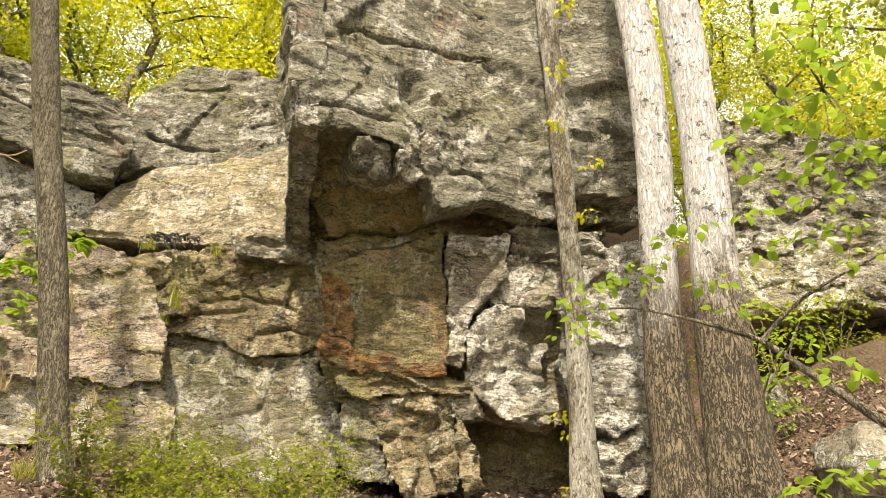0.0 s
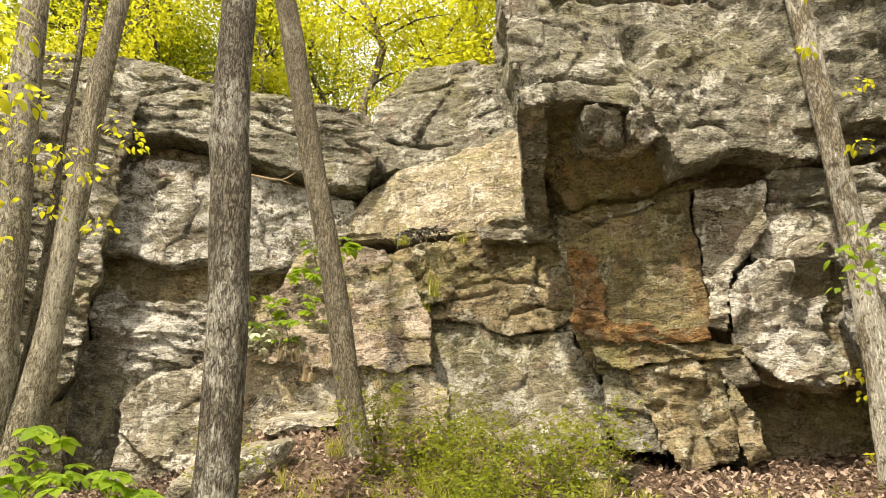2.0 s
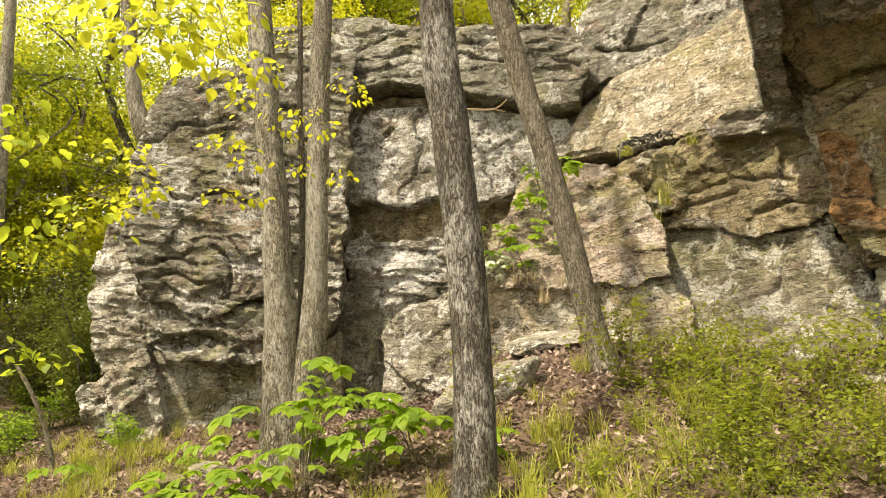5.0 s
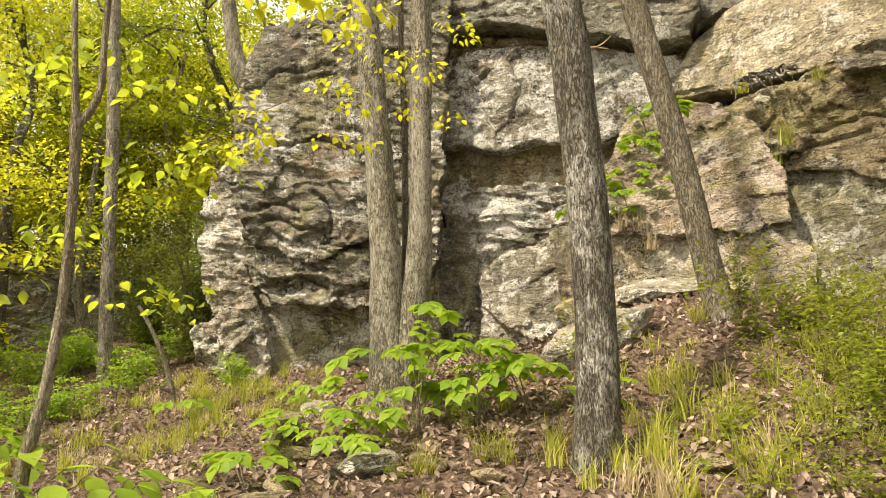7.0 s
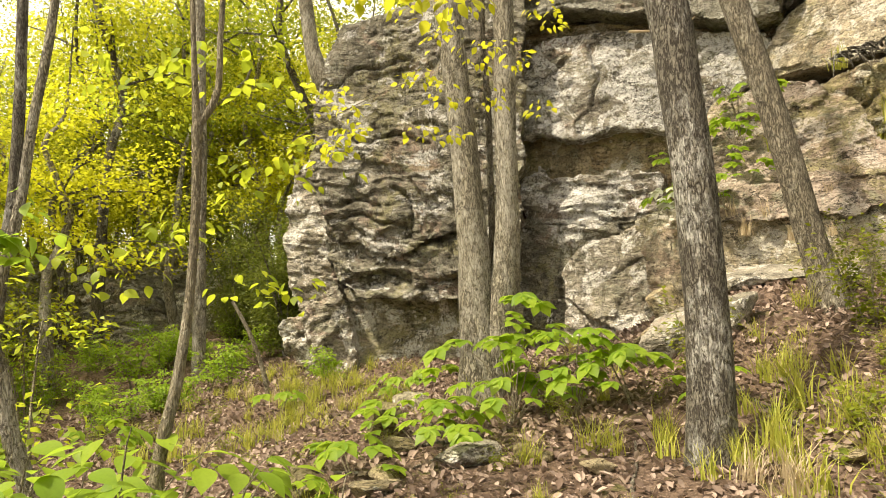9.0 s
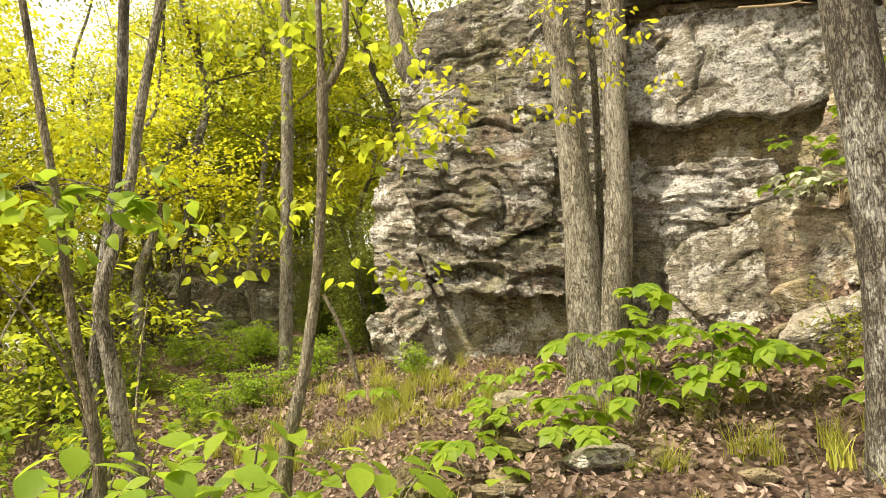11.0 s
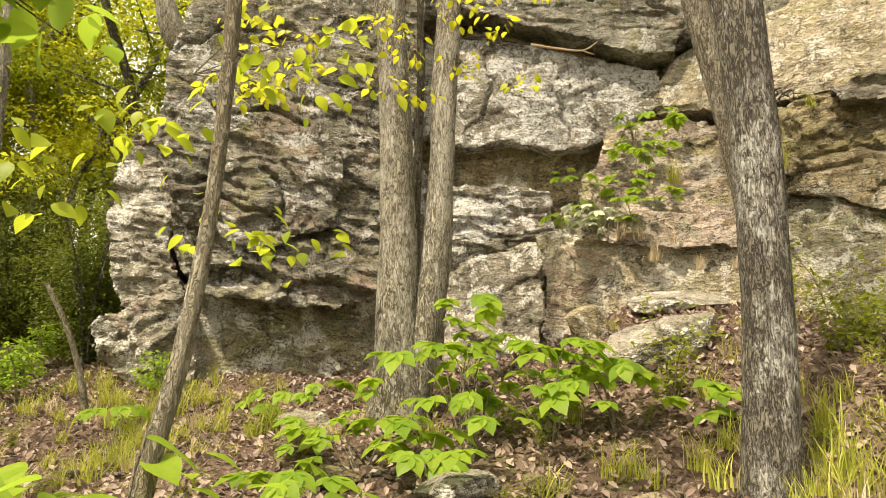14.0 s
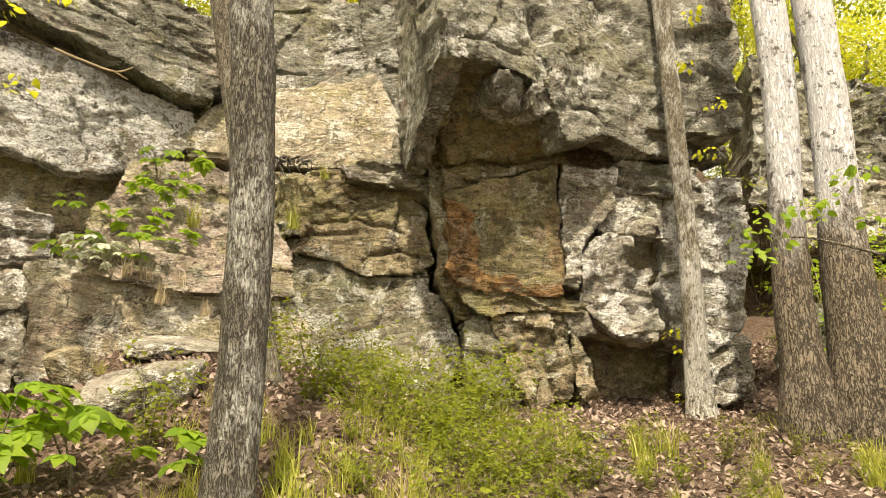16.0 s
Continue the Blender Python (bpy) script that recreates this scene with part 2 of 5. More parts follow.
DEADLEAF = leaf_material("dead_leaf", (0.085, 0.053, 0.036), (0.43, 0.335, 0.27), 0.12, 0.8)
NEEDLE = leaf_material("feathery_shrub_leaf", (0.10, 0.14, 0.013), (0.27, 0.30, 0.03), 0.45)
SOIL = litter_ground()
EARTH = rock_material("earthy_sandstone", (0.47, 0.385, 0.31), (0.30, 0.24, 0.18), (0.364, 0.260, 0.169), (0.58, 0.52, 0.44), 0.6, 0.5, 0.25, 0.6)


# ---- noise on arrays ----
def hashed(i, j, k, seed):
    h = (i * 374761393 + j * 668265263 + k * 1274126177 + seed * 362437) & 0xFFFFFFFF
    h = ((h ^ (h >> 13)) * 1274126177) & 0xFFFFFFFF
    return (h ^ (h >> 16)) / 4294967296.0


def value_noise(p, seed=0):
    i = np.floor(p).astype(np.int64)
    w = p - i
    w = w * w * (3 - 2 * w)
    out = 0
    for dx in (0, 1):
        for dy in (0, 1):
            for dz in (0, 1):
                f = (w[:, 0] if dx else 1 - w[:, 0]) * (w[:, 1] if dy else 1 - w[:, 1]) * (w[:, 2] if dz else 1 - w[:, 2])
                out = out + f * hashed(i[:, 0] + dx, i[:, 1] + dy, i[:, 2] + dz, seed)
    return out * 2 - 1


def fbm(p, scale, octaves=4, seed=0, gain=0.5):
    out, amp, q = 0, 1.0, p * scale
    for o in range(octaves):
        out = out + amp * value_noise(q, seed + o)
        q, amp = q * 2.03 + 7.1, amp * gain
    return out


def facets(p, seed=0):
    """Broken flat facets: each cell has its own height and slope. Returns the height and the way to the cell's edge."""
    i = np.floor(p).astype(np.int64)
    best, second, height = np.full(len(p), 9.0), np.full(len(p), 9.0), np.zeros(len(p))
    for dx in (-1, 0, 1):
        for dy in (-1, 0, 1):
            c = i[:, 0] + dx, i[:, 1] + dy
            f = np.stack([c[0] + hashed(*c, 0, seed), c[1] + hashed(*c, 1, seed)], 1)
            d = p[:, :2] - f
            r = np.hypot(d[:, 0], d[:, 1])
            h = (hashed(*c, 2, seed) - 0.5) * 1.3 + d[:, 0] * (hashed(*c, 3, seed) - 0.5) + d[:, 1] * (hashed(*c, 4, seed) - 0.5) * 1.6
            near = r < best
            second = np.where(near, best, np.minimum(second, r))
            height = np.where(near, h, height)
            best = np.where(near, r, best)
    return height, second - best


# ---- meshes ----
def mesh_from(name, verts, faces, material, smooth=True):
    me = bpy.data.meshes.new(name)
    verts, faces = np.asarray(verts, dtype=np.float32), np.asarray(faces, dtype=np.int32)
    n = faces.shape[1]
    me.vertices.add(len(verts))
    me.vertices.foreach_set("co", verts.ravel())
    me.loops.add(faces.size)
    me.loops.foreach_set("vertex_index", faces.ravel())
    me.polygons.add(len(faces))
    me.polygons.foreach_set("loop_start", np.arange(0, faces.size, n, dtype=np.int32))
    me.polygons.foreach_set("use_smooth", np.full(len(faces), smooth))
    me.materials.append(material)
    me.update(calc_edges=True)
    me.validate()
    return me


def piece(name, verts, faces, material, parent=None, label="", smooth=True):
    ob = new(name, mesh_from(name, verts, faces, material, smooth))
    if parent is not None:
        ob.parent = parent
    return tagged(ob, label)


def grid_faces(rows, cols, keep=None):
    a = np.arange(rows * cols).reshape(rows, cols)
    f = np.stack([a[:-1, :-1], a[:-1, 1:], a[1:, 1:], a[1:, :-1]], -1).reshape(-1, 4)
    return f if keep is None else f[keep.reshape(-1)]


# ---- ground: a slope that climbs to the cliff's foot and goes on above it ----
CLIFF_X = (-30, -20, -12.8, -11.1, -9.4, -7.4, -5.0, -1.7, -1.2, 2.5, 3.0, 5, 9, 30)
CLIFF_Y = (9, 8.5, 7.2, 4.6, 5.75, 7.7, 9.3, 9.2, 8.6, 8.4, 9.6, 11.8, 13, 16)
TOP_X = (-30, -20, -14, -11.5, -10, -8, -5, -3, -1, 2.5, 4, 8, 30)
TOP_Z = (2, 3, 4, 5.2, 6.0, 6.6, 6.9, 7.4, 8, 8.6, 7, 6.5, 8)


def ground_z(x, y):
    x, y = np.asarray(x, float), np.asarray(y, float)
    yy = np.clip(y, -14, 60)
    b = 0.15 * yy + 0.1 * np.clip(-x - 8, 0, 14) * np.clip((y + 2) / 4, 0, 1)
    b = b + 0.6 * np.exp(-((x + 3.7) ** 2 / 4.5 + (y - 6.6) ** 2 / 4.0))
    b = b + 0.22 * np.clip(y - 7.6, 0, 3) * np.clip((2 - abs(x + 3)) / 1.5, 0, 1)
    b = b + 0.45 * np.exp(-((x + 4.9) ** 2 / 1.7 + (y - 7.4) ** 2 / 0.9))
    b = b + 0.45 * np.clip(x - 2.2, 0, 6) * np.clip((y - 5) / 3, 0, 1)
    d = y - np.interp(x, CLIFF_X, CLIFF_Y)
    s = np.clip((d - 1.0) / 1.3, 0, 1)
    s = s * s * (3 - 2 * s)
    return b * (1 - s) + s * np.maximum(b, np.interp(x, TOP_X, TOP_Z) - 0.3 + 0.12 * np.clip(d - 2.3, 0, 40))


def bumpy_z(x, y):
    p = np.stack([np.asarray(x, float).ravel(), np.asarray(y, float).ravel(), np.zeros(np.size(x))], 1)
    return (ground_z(p[:, 0], p[:, 1]) + 0.07 * fbm(p, 0.9, 3, 5) + 0.03 * fbm(p, 4.0, 3, 9)).reshape(np.shape(x))


def build_ground():
    far = lambda a, b, n: np.sign(b - a) * np.geomspace(1, abs(b - a) + 1, n)[1:] - np.sign(b - a) + a
    xs = np.concatenate([far(-14, -900, 26)[::-1], np.arange(-14, 7, 0.11), far(7, 900, 26)])
    ys = np.concatenate([far(-3, -900, 26)[::-1], np.arange(-3, 13, 0.11), far(13, 900, 26)])
    X, Y = np.meshgrid(xs, ys)
    v = np.stack([X, Y, bumpy_z(X, Y)], -1).reshape(-1, 3)
    tagged(piece("ground", v, grid_faces(len(ys), len(xs)), SOIL), "sloping woodland floor of soil and brown leaf litter", "ground", kind="structure")


build_ground()


# ---- the cliff: fractured sandstone blocks ----
RIGHT = ((0, 8.3), (0.0, -1.0))
YEL = ((-3, 9.0), (0.0, -1.0))
GULLY = ((-5.2, 7.75), (0.34, -0.94))
PROW = ((0, 7.5), (0.43, -0.903))
FLANK = ((-1.74, 6.75), (-0.981, -0.195))
GREY = ((-7.2, 8.2), (0.447, -0.894))
BUT = ((-9.4, 5.75), (0.70, -0.714))
FARR = ((5, 11.5), (-0.25, -0.968))
FARL = ((-17, 7.5), (0.9, -0.43))
cliff = tagged(new("cliff"), "weathered grey and ochre sandstone cliff with overhang and cracks", "cliff", kind="structure")
BLOCKS = []


def edge_way(u, z, outline):
    """Signed way from points to an outline (inside positive), and the nearest place on it."""
    n = len(outline)
    best, bu, bz, inside = np.full(u.shape, 1e9), np.zeros(u.shape), np.zeros(u.shape), np.zeros(u.shape, bool)
    for k in range(n):
        (ax, ay), (bx, by) = outline[k], outline[(k + 1) % n]
        ex, ey = bx - ax, by - ay
        s = np.clip(((u - ax) * ex + (z - ay) * ey) / (ex * ex + ey * ey + 1e-9), 0, 1)
        px, py = ax + s * ex, ay + s * ey
        d = np.hypot(u - px, z - py)
        near = d < best
        best, bu, bz = np.where(near, d, best), np.where(near, px, bu), np.where(near, py, bz)
        with np.errstate(divide="ignore", invalid="ignore"):
            inside ^= ((ay > z) != (by > z)) & (u < (bx - ax) * (z - ay) / (by - ay) + ax)
    return np.where(inside, best, -best), bu, bz


def block(name, wall, off, lean, z0, depth, style, material, outline, cracks=(), dents=(), rough=1.0, step=0.026):
    """A block of rock: its outline on a wall's plane, its front off metres before it and leaning back, its sides going depth metres in."""
    (ox, oy), (nx, ny) = wall
    seed = 11 * len(BLOCKS) + 3
    us, zs = [a for a, b in outline], [b for a, b in outline]
    reach = 8 * step
    U, Z = np.meshgrid(np.arange(min(us) - reach, max(us) + reach, step), np.arange(min(zs) - reach, max(zs) + reach, step))
    shape = U.shape
    u, z = U.ravel(), Z.ravel()
    p = np.stack([u, z, np.full(u.shape, seed * 1.7)], 1)
    jag = np.stack([u, z, np.full(u.shape, 3.3)], 1)
    wu, wz = u + 0.06 * fbm(jag, 2.4, 4, 31, 0.6), z + 0.055 * fbm(jag, 2.8, 4, 41, 0.6)
    s, bu, bz = edge_way(wu, wz, outline)
    s = s + 0.03
    out = np.clip(-s, 0, None)
    u2, z2 = np.where(s < 0, bu + (u - wu), u), np.where(s < 0, bz + (z - wz), z)
    q = np.stack([u2, z2, np.full(u.shape, seed * 1.7)], 1)
    r = 0.05
    t = np.clip(s / r, 0, 1)
    h = -r * (1 - np.sqrt(np.clip(1 - (1 - t) ** 2, 0, 1)))
    warp = q + 0.07 * np.stack([fbm(q, 1.7, 4, 51), fbm(q, 1.7, 4, 61), 0 * u], 1)
    if style == "strata":
        tilt = warp[:, 1] + 0.12 * warp[:, 0]
        lay = tilt / 0.26 + 1.1 * fbm(warp * (0.8, 0.45, 1), 1.0, 2, 71)
        saw = lay - np.floor(lay)
        much = np.clip(0.55 + 0.8 * value_noise(warp * (1.5, 1.9, 1), 81), 0, 1.2)
        dip = warp + np.stack([0 * u, 0.22 * warp[:, 0], 0 * u], 1)
        f, e = facets(dip * (1.7, 4.6, 1), 91)
        f2, e2 = facets(dip * (4.6, 11.0, 1) + 3, 96)
        broken = np.clip(0.75 + 1.1 * value_noise(warp * (0.7, 0.8, 1), 83), 0.2, 1.25)
        h = h + 0.085 * much * ((1 - saw) ** 0.8 * np.clip(saw / 0.10, 0, 1) - 0.4) + broken * (0.10 * f - 0.012 * np.exp(-e / 0.03) + 0.05 * f2 - 0.012 * np.exp(-e2 / 0.05))
        lay2 = tilt / 0.075 + 0.9 * value_noise(warp * 2.6, 72)
        saw2 = lay2 - np.floor(lay2)
        h = h + 0.026 * much * (1 - saw2)
        h = h + 0.08 * fbm(q, 0.9, 7, seed, 0.6)
    elif style == "fractured":
        dip = np.stack([warp[:, 0] - 0.25 * warp[:, 1], warp[:, 1] + 0.34 * warp[:, 0], warp[:, 2]], 1)
        f, e = facets(dip * (1.1, 2.0, 1), 91)
        f2, e2 = facets(dip * (2.9, 6.2, 1) + 3, 96)
        f3, e3 = facets(dip * (7.0, 17.0, 1) + 7, 99)
        broken = np.clip(0.85 - 0.45 * (warp[:, 1] - 5.2) / 2.0 + 0.5 * value_noise(warp * (0.7, 0.8, 1), 83), 0.35, 1.3)
        tilt = warp[:, 1] + 0.16 * warp[:, 0]
        lay = tilt / 0.19 + 1.3 * fbm(warp * (0.7, 0.5, 1), 1.0, 2, 71)
        saw = lay - np.floor(lay)
        much = np.clip(0.3 + 1.2 * value_noise(warp * (1.3, 1.7, 1), 81), 0, 1)
        h = h + broken * (0.085 * f - 0.014 * np.exp(-e / 0.02) + 0.045 * f2 - 0.012 * np.exp(-e2 / 0.03) + 0.024 * f3)
        h = h + 0.05 * much * broken * ((1 - saw) * np.clip(saw / 0.08, 0, 1) - 0.4)
        h = h + 0.045 * fbm(q, 0.9, 7, seed, 0.58)
    elif style == "chunky":
        f, e = facets(warp * (2.4, 2.8, 1), 92 + seed)
        f2, e2 = facets(warp * (6.0, 7.5, 1) + 3, 97)
        h = h + 0.11 * f - 0.012 * np.exp(-e / 0.03) + 0.045 * f2 - 0.01 * np.exp(-e2 / 0.05) + 0.05 * fbm(q, 2.0, 6, seed, 0.6)
    else:
        f, e = facets(warp * (0.75, 0.95, 1), 93)
        f2, e2 = facets(warp * (2.6, 3.6, 1) + 5, 94)
        f3, e3 = facets(warp * (7.0, 9.0, 1) + 9, 98)
        rare = np.clip(value_noise(q * (0.9, 0.9, 1), 95) * 2.0, 0, 1)
        h = h + 0.09 * f + 0.065 * f2 * (0.35 + rare) + 0.03 * f3 * (0.4 + rare) - 0.02 * np.exp(-e / 0.02) - 0.01 * rare * np.exp(-e2 / 0.03)
        h = h + 0.06 * fbm(q, 1.1, 7, seed, 0.64)
    h = h * rough
    for line in cracks:
        near = np.full(u.shape, 9.0)
        for (ax, ay), (bx, by) in zip(line, line[1:]):
            ex, ey = bx - ax, by - ay
            k = np.clip(((wu - ax) * ex + (wz - ay) * ey) / (ex * ex + ey * ey), 0, 1)
            near = np.minimum(near, np.hypot(wu - ax - k * ex, wz - ay - k * ey))
        h = h - 0.11 * np.exp(-(near / 0.026) ** 2)
    for du, dz, ru, rz, deep in dents:
        away = np.hypot((wu - du) / ru, (wz - dz) / rz)
        h = h - deep * np.clip(1.25 - away, 0, 1) ** 0.7
    h = h.reshape(shape)
    g = np.pad(h, 1, mode="edge")
    g = (g[:-2] + 2 * g[1:-1] + g[2:]) / 4
    h = 0.6 * h + 0.4 * (g[:, :-2] + 2 * g[:, 1:-1] + g[:, 2:]) / 4
    h = h.ravel()
    h = h + 0.010 * rough * fbm(q, 9.0, 3, seed + 5, 0.6)
    side = np.clip((out - 1.5 * step) / (reach - 3.5 * step), 0, 1)
    h = h * (1 - 0.6 * side) + 0.05 * side * fbm(np.stack([u2 * 2, z2 * 2, side * depth * 2], 1), 1.5, 3, seed) - depth * side
    front = off - lean * (z2 - z0) + h
    x = ox - ny * u2 + nx * front
    y = oy + nx * u2 + ny * front
    keep = (s > -(reach - step)).reshape(shape)
    keep = keep[:-1, :-1] & keep[:-1, 1:] & keep[1:, 1:] & keep[1:, :-1]
    v = np.stack([x, y, z2], 1)
    faces = grid_faces(*shape, keep)
    used = np.unique(faces)
    back = np.zeros(len(v), np.int64)
    back[used] = np.arange(len(used))
    ob = piece(name, v[used], back[faces], material, cliff)
    ob.data.set_sharp_from_angle(angle=radians(48))
    BLOCKS.append(ob)
    return ob


block("overhang_block", PROW, 0, 0.08, 5.4, 0.5, "massive", GREYROCK,
      [(-1.98, 8.36), (-1.95, 6.91), (-1.93, 6.18), (-1.87, 5.51), (-1.78, 5.28), (-1.34, 5.31), (-0.73, 5.28), (-0.33, 5.25), (-0.17, 4.96), (-0.05, 4.55), (0.67, 4.82), (1.31, 4.70), (2.19, 4.77), (2.92, 4.85), (4.11, 11.26)],
      cracks=[[(-1.38, 6.78), (-1.10, 6.78), (-0.72, 6.78), (-0.26, 6.84), (0.15, 6.79), (0.74, 6.86), (1.38, 7.03)], [(-1.80, 5.52), (-1.35, 5.59), (-0.73, 5.57)], [(1.04, 7.36), (1.19, 7.50)], [(0.15, 5.10), (0.46, 5.09), (0.59, 4.97)]],
      dents=[(-0.37, 6.03, 0.16, 0.3, 0.16), (-0.25, 5.61, 0.12, 0.2, 0.1), (-1.46, 5.04, 0.5, 0.14, 0.2)],
      rough=0.85)
block("nose_block", PROW, -0.06, -0.5, 5.2, 0.7, "chunky", GREYROCK,
      [(-1.13, 5.22), (-0.74, 5.25), (-0.65, 5.14), (-0.57, 4.91), (-0.75, 4.87), (-1.12, 4.95)])
block("claw_block", PROW, -0.06, -0.35, 5.2, 0.7, "chunky", PALEROCK,
      [(-0.59, 5.20), (-0.34, 5.29), (-0.25, 5.54), (-0.15, 5.51), (-0.06, 5.18), (-0.03, 4.91), (-0.24, 4.96), (-0.33, 4.86), (-0.59, 4.93)])
block("back_wall", RIGHT, -0.35, 0.0, 4, 1.5, "strata", OCHREROCK,
      [(-1.83, 5.9), (-0.54, 5.73), (2.16, 5.04), (1.76, 2.43), (1.22, 2.15), (0.15, 2.35), (-1.33, 2.49), (-1.63, 3.22), (-1.73, 4.46)],
      cracks=[[(0.87, 4.5), (1.71, 4.4)], [(0.05, 4.07), (0.44, 4.09)]],
      rough=0.7)
block("ledge_rock", RIGHT, -0.1, 0.0, 4, 0.6, "strata", OCHREROCK,
      [(-1.56, 4.48), (-0.82, 4.67), (0.08, 4.83), (0.09, 4.53), (-0.64, 4.46), (-1.14, 4.3), (-1.51, 4.16)])
block("orange_slab", RIGHT, 0.08, -0.05, 3, 0.6, "massive", ORANGEROCK,
      [(-1.51, 4.06), (-1.07, 4.25), (-0.05, 4.46), (-0.04, 3.67), (-0.01, 3.26), (-0.03, 2.81), (-0.25, 2.75), (-0.97, 2.83), (-1.23, 2.9), (-1.49, 3.13), (-1.53, 3.55)],
      cracks=[[(-0.43, 4.27), (-0.17, 4.27)], [(-1.17, 3.52), (-1.2, 3.11), (-0.97, 2.83)]],
      rough=0.75)
block("pillar_block", RIGHT, 0.16, 0.0, 4, 0.6, "massive", PALEROCK,
      [(0.03, 4.48), (0.36, 4.5), (0.78, 4.49), (0.78, 3.99), (0.49, 3.66), (0.27, 3.35), (0.18, 2.84), (0.01, 2.92), (0.01, 3.65)])
block("band_block", RIGHT, 0.0, 0.0, 4, 0.8, "strata", GREYROCK,
      [(0.8, 4.58), (0.94, 4.68), (2.02, 4.6), (1.92, 4.04), (0.88, 4.25)])
block("shoulder_block", RIGHT, 0.0, 0.0, 4, 0.8, "chunky", PALEROCK,
      [(0.83, 4.27), (1.93, 4.07), (1.76, 3.11), (1.46, 3.58), (0.61, 3.65), (0.58, 3.83)])
block("white_block", RIGHT, 0.14, 0.0, 3, 0.7, "chunky", WHITEROCK,
      [(0.28, 3.29), (0.63, 3.61), (0.94, 3.53), (0.91, 3.16), (1.21, 3.13), (1.15, 2.71), (1.3, 2.4), (1.12, 2.22), (0.75, 2.24), (0.44, 2.45), (0.25, 2.72)],
      dents=[(1.01, 2.93, 0.15, 0.2, 0.15)])
block("flank_block", RIGHT, -0.02, 0.0, 3, 0.9, "massive", WHITEROCK,
      [(1.39, 3.92), (1.96, 4.37), (2.65, 4.44), (2.66, 3.48), (2.47, 2.29), (1.99, 2.03), (1.5, 2.22), (1.44, 2.92)])
block("toe_block", RIGHT, 0.02, 0.0, 2, 0.8, "chunky", PALEROCK,
      [(1.78, 1.96), (2.12, 2.12), (2.51, 2.24), (2.49, 1.56), (2.12, 1.38), (1.68, 1.56)])
block("under_ledge", RIGHT, 0.06, 0.0, 3, 0.5, "strata", ORANGEROCK,
      [(-1.3, 2.84), (-0.04, 2.75), (0.52, 2.57), (0.22, 2.5), (-0.07, 2.47), (-0.56, 2.53), (-1.07, 2.48), (-1.24, 2.64)],
      rough=0.7)
block("lintel_block", RIGHT, 0.05, 0.0, 3, 0.6, "chunky", PALEROCK,
      [(-0.03, 2.47), (0.4, 2.51), (0.45, 2.29), (0.19, 2.26), (0.01, 2.27)])
block("leaning_slab", RIGHT, -0.12, 0.0, 2, 0.8, "massive", GREYROCK,
      [(-1.29, 2.41), (-0.97, 2.51), (-0.83, 2.17), (-0.64, 1.46), (-1.11, 1.61), (-1.27, 1.93)])
block("foot_slab", RIGHT, -0.05, 0.02, 2, 0.8, "chunky", OCHREROCK,
      [(-0.94, 2.49), (-0.38, 2.48), (0.02, 2.44), (0.06, 2.13), (0.14, 1.76), (0.07, 1.45), (-0.36, 1.35), (-0.65, 1.54)])
block("cave_pillar", RIGHT, -0.02, 0.0, 2, 0.6, "massive", OCHREROCK,
      [(0.08, 2.34), (0.18, 2.18), (0.35, 1.75), (0.37, 1.48), (0.22, 1.37), (0.12, 1.7)])
block("cave_back", RIGHT, -0.95, 0.0, 2, 0.5, "massive", OCHREROCK,
      [(-0.07, 2.62), (1.83, 2.5), (1.59, 1.13), (-0.25, 1.14)])
block("lower_wall", YEL, 0.0, 0.12, 2, 1.5, "massive", OLIVEROCK,
      [(-2.64, 2.95), (-1.89, 3.29), (-0.44, 3.51), (0.41, 3.17), (1.24, 3.21), (1.41, 2.84), (1.73, 1.89), (1.48, 1.62), (0.0, 1.65), (-1.76, 1.69), (-2.52, 1.94)],
      dents=[(0.89, 3.36, 0.4, 0.1, 0.12)],
      rough=0.8)
block("foot_flake", YEL, 0.14, 0.1, 2, 0.7, "massive", PALEROCK,
      [(1.33, 2.9), (1.48, 2.83), (1.77, 1.93), (1.66, 1.87), (1.47, 2.24)])
block("mid_wall", YEL, -0.06, 0.15, 3.5, 1.5, "chunky", OCHREROCK,
      [(-2.33, 4.37), (-1.36, 4.58), (-0.16, 4.68), (0.99, 4.56), (1.29, 4.03), (1.32, 3.25), (0.52, 3.12), (-0.39, 3.43), (-1.82, 3.23), (-2.34, 3.62)],
      cracks=[[(-2.08, 3.97), (-1.32, 4.02), (-0.78, 4.19)], [(0.02, 4.45), (0.28, 4.24)], [(0.45, 3.37), (0.93, 3.49), (1.27, 3.38)], [(-0.41, 3.92), (0.28, 3.93), (0.93, 3.78)], [(-1.1, 3.51), (-0.4, 3.71), (0.28, 3.72)]],
      rough=0.75)
block("flake_rock", YEL, 0.1, 0.1, 3.5, 0.4, "chunky", OCHREROCK,
      [(-0.88, 3.63), (-0.85, 3.8), (-0.51, 3.88), (-0.32, 3.81), (-0.46, 3.63)])
block("yellow_block", YEL, -0.25, 0.28, 4.6, 1.5, "massive", YELLOWROCK,
      [(-2.37, 5.31), (-1.94, 5.74), (-1.37, 6.12), (-0.57, 6.24), (0.44, 6.58), (0.62, 6.31), (0.81, 5.81), (1.16, 5.13), (1.23, 4.81), (0.86, 4.71), (-0.0, 4.76), (-1.2, 4.78), (-2.22, 4.92)],
      rough=0.75)
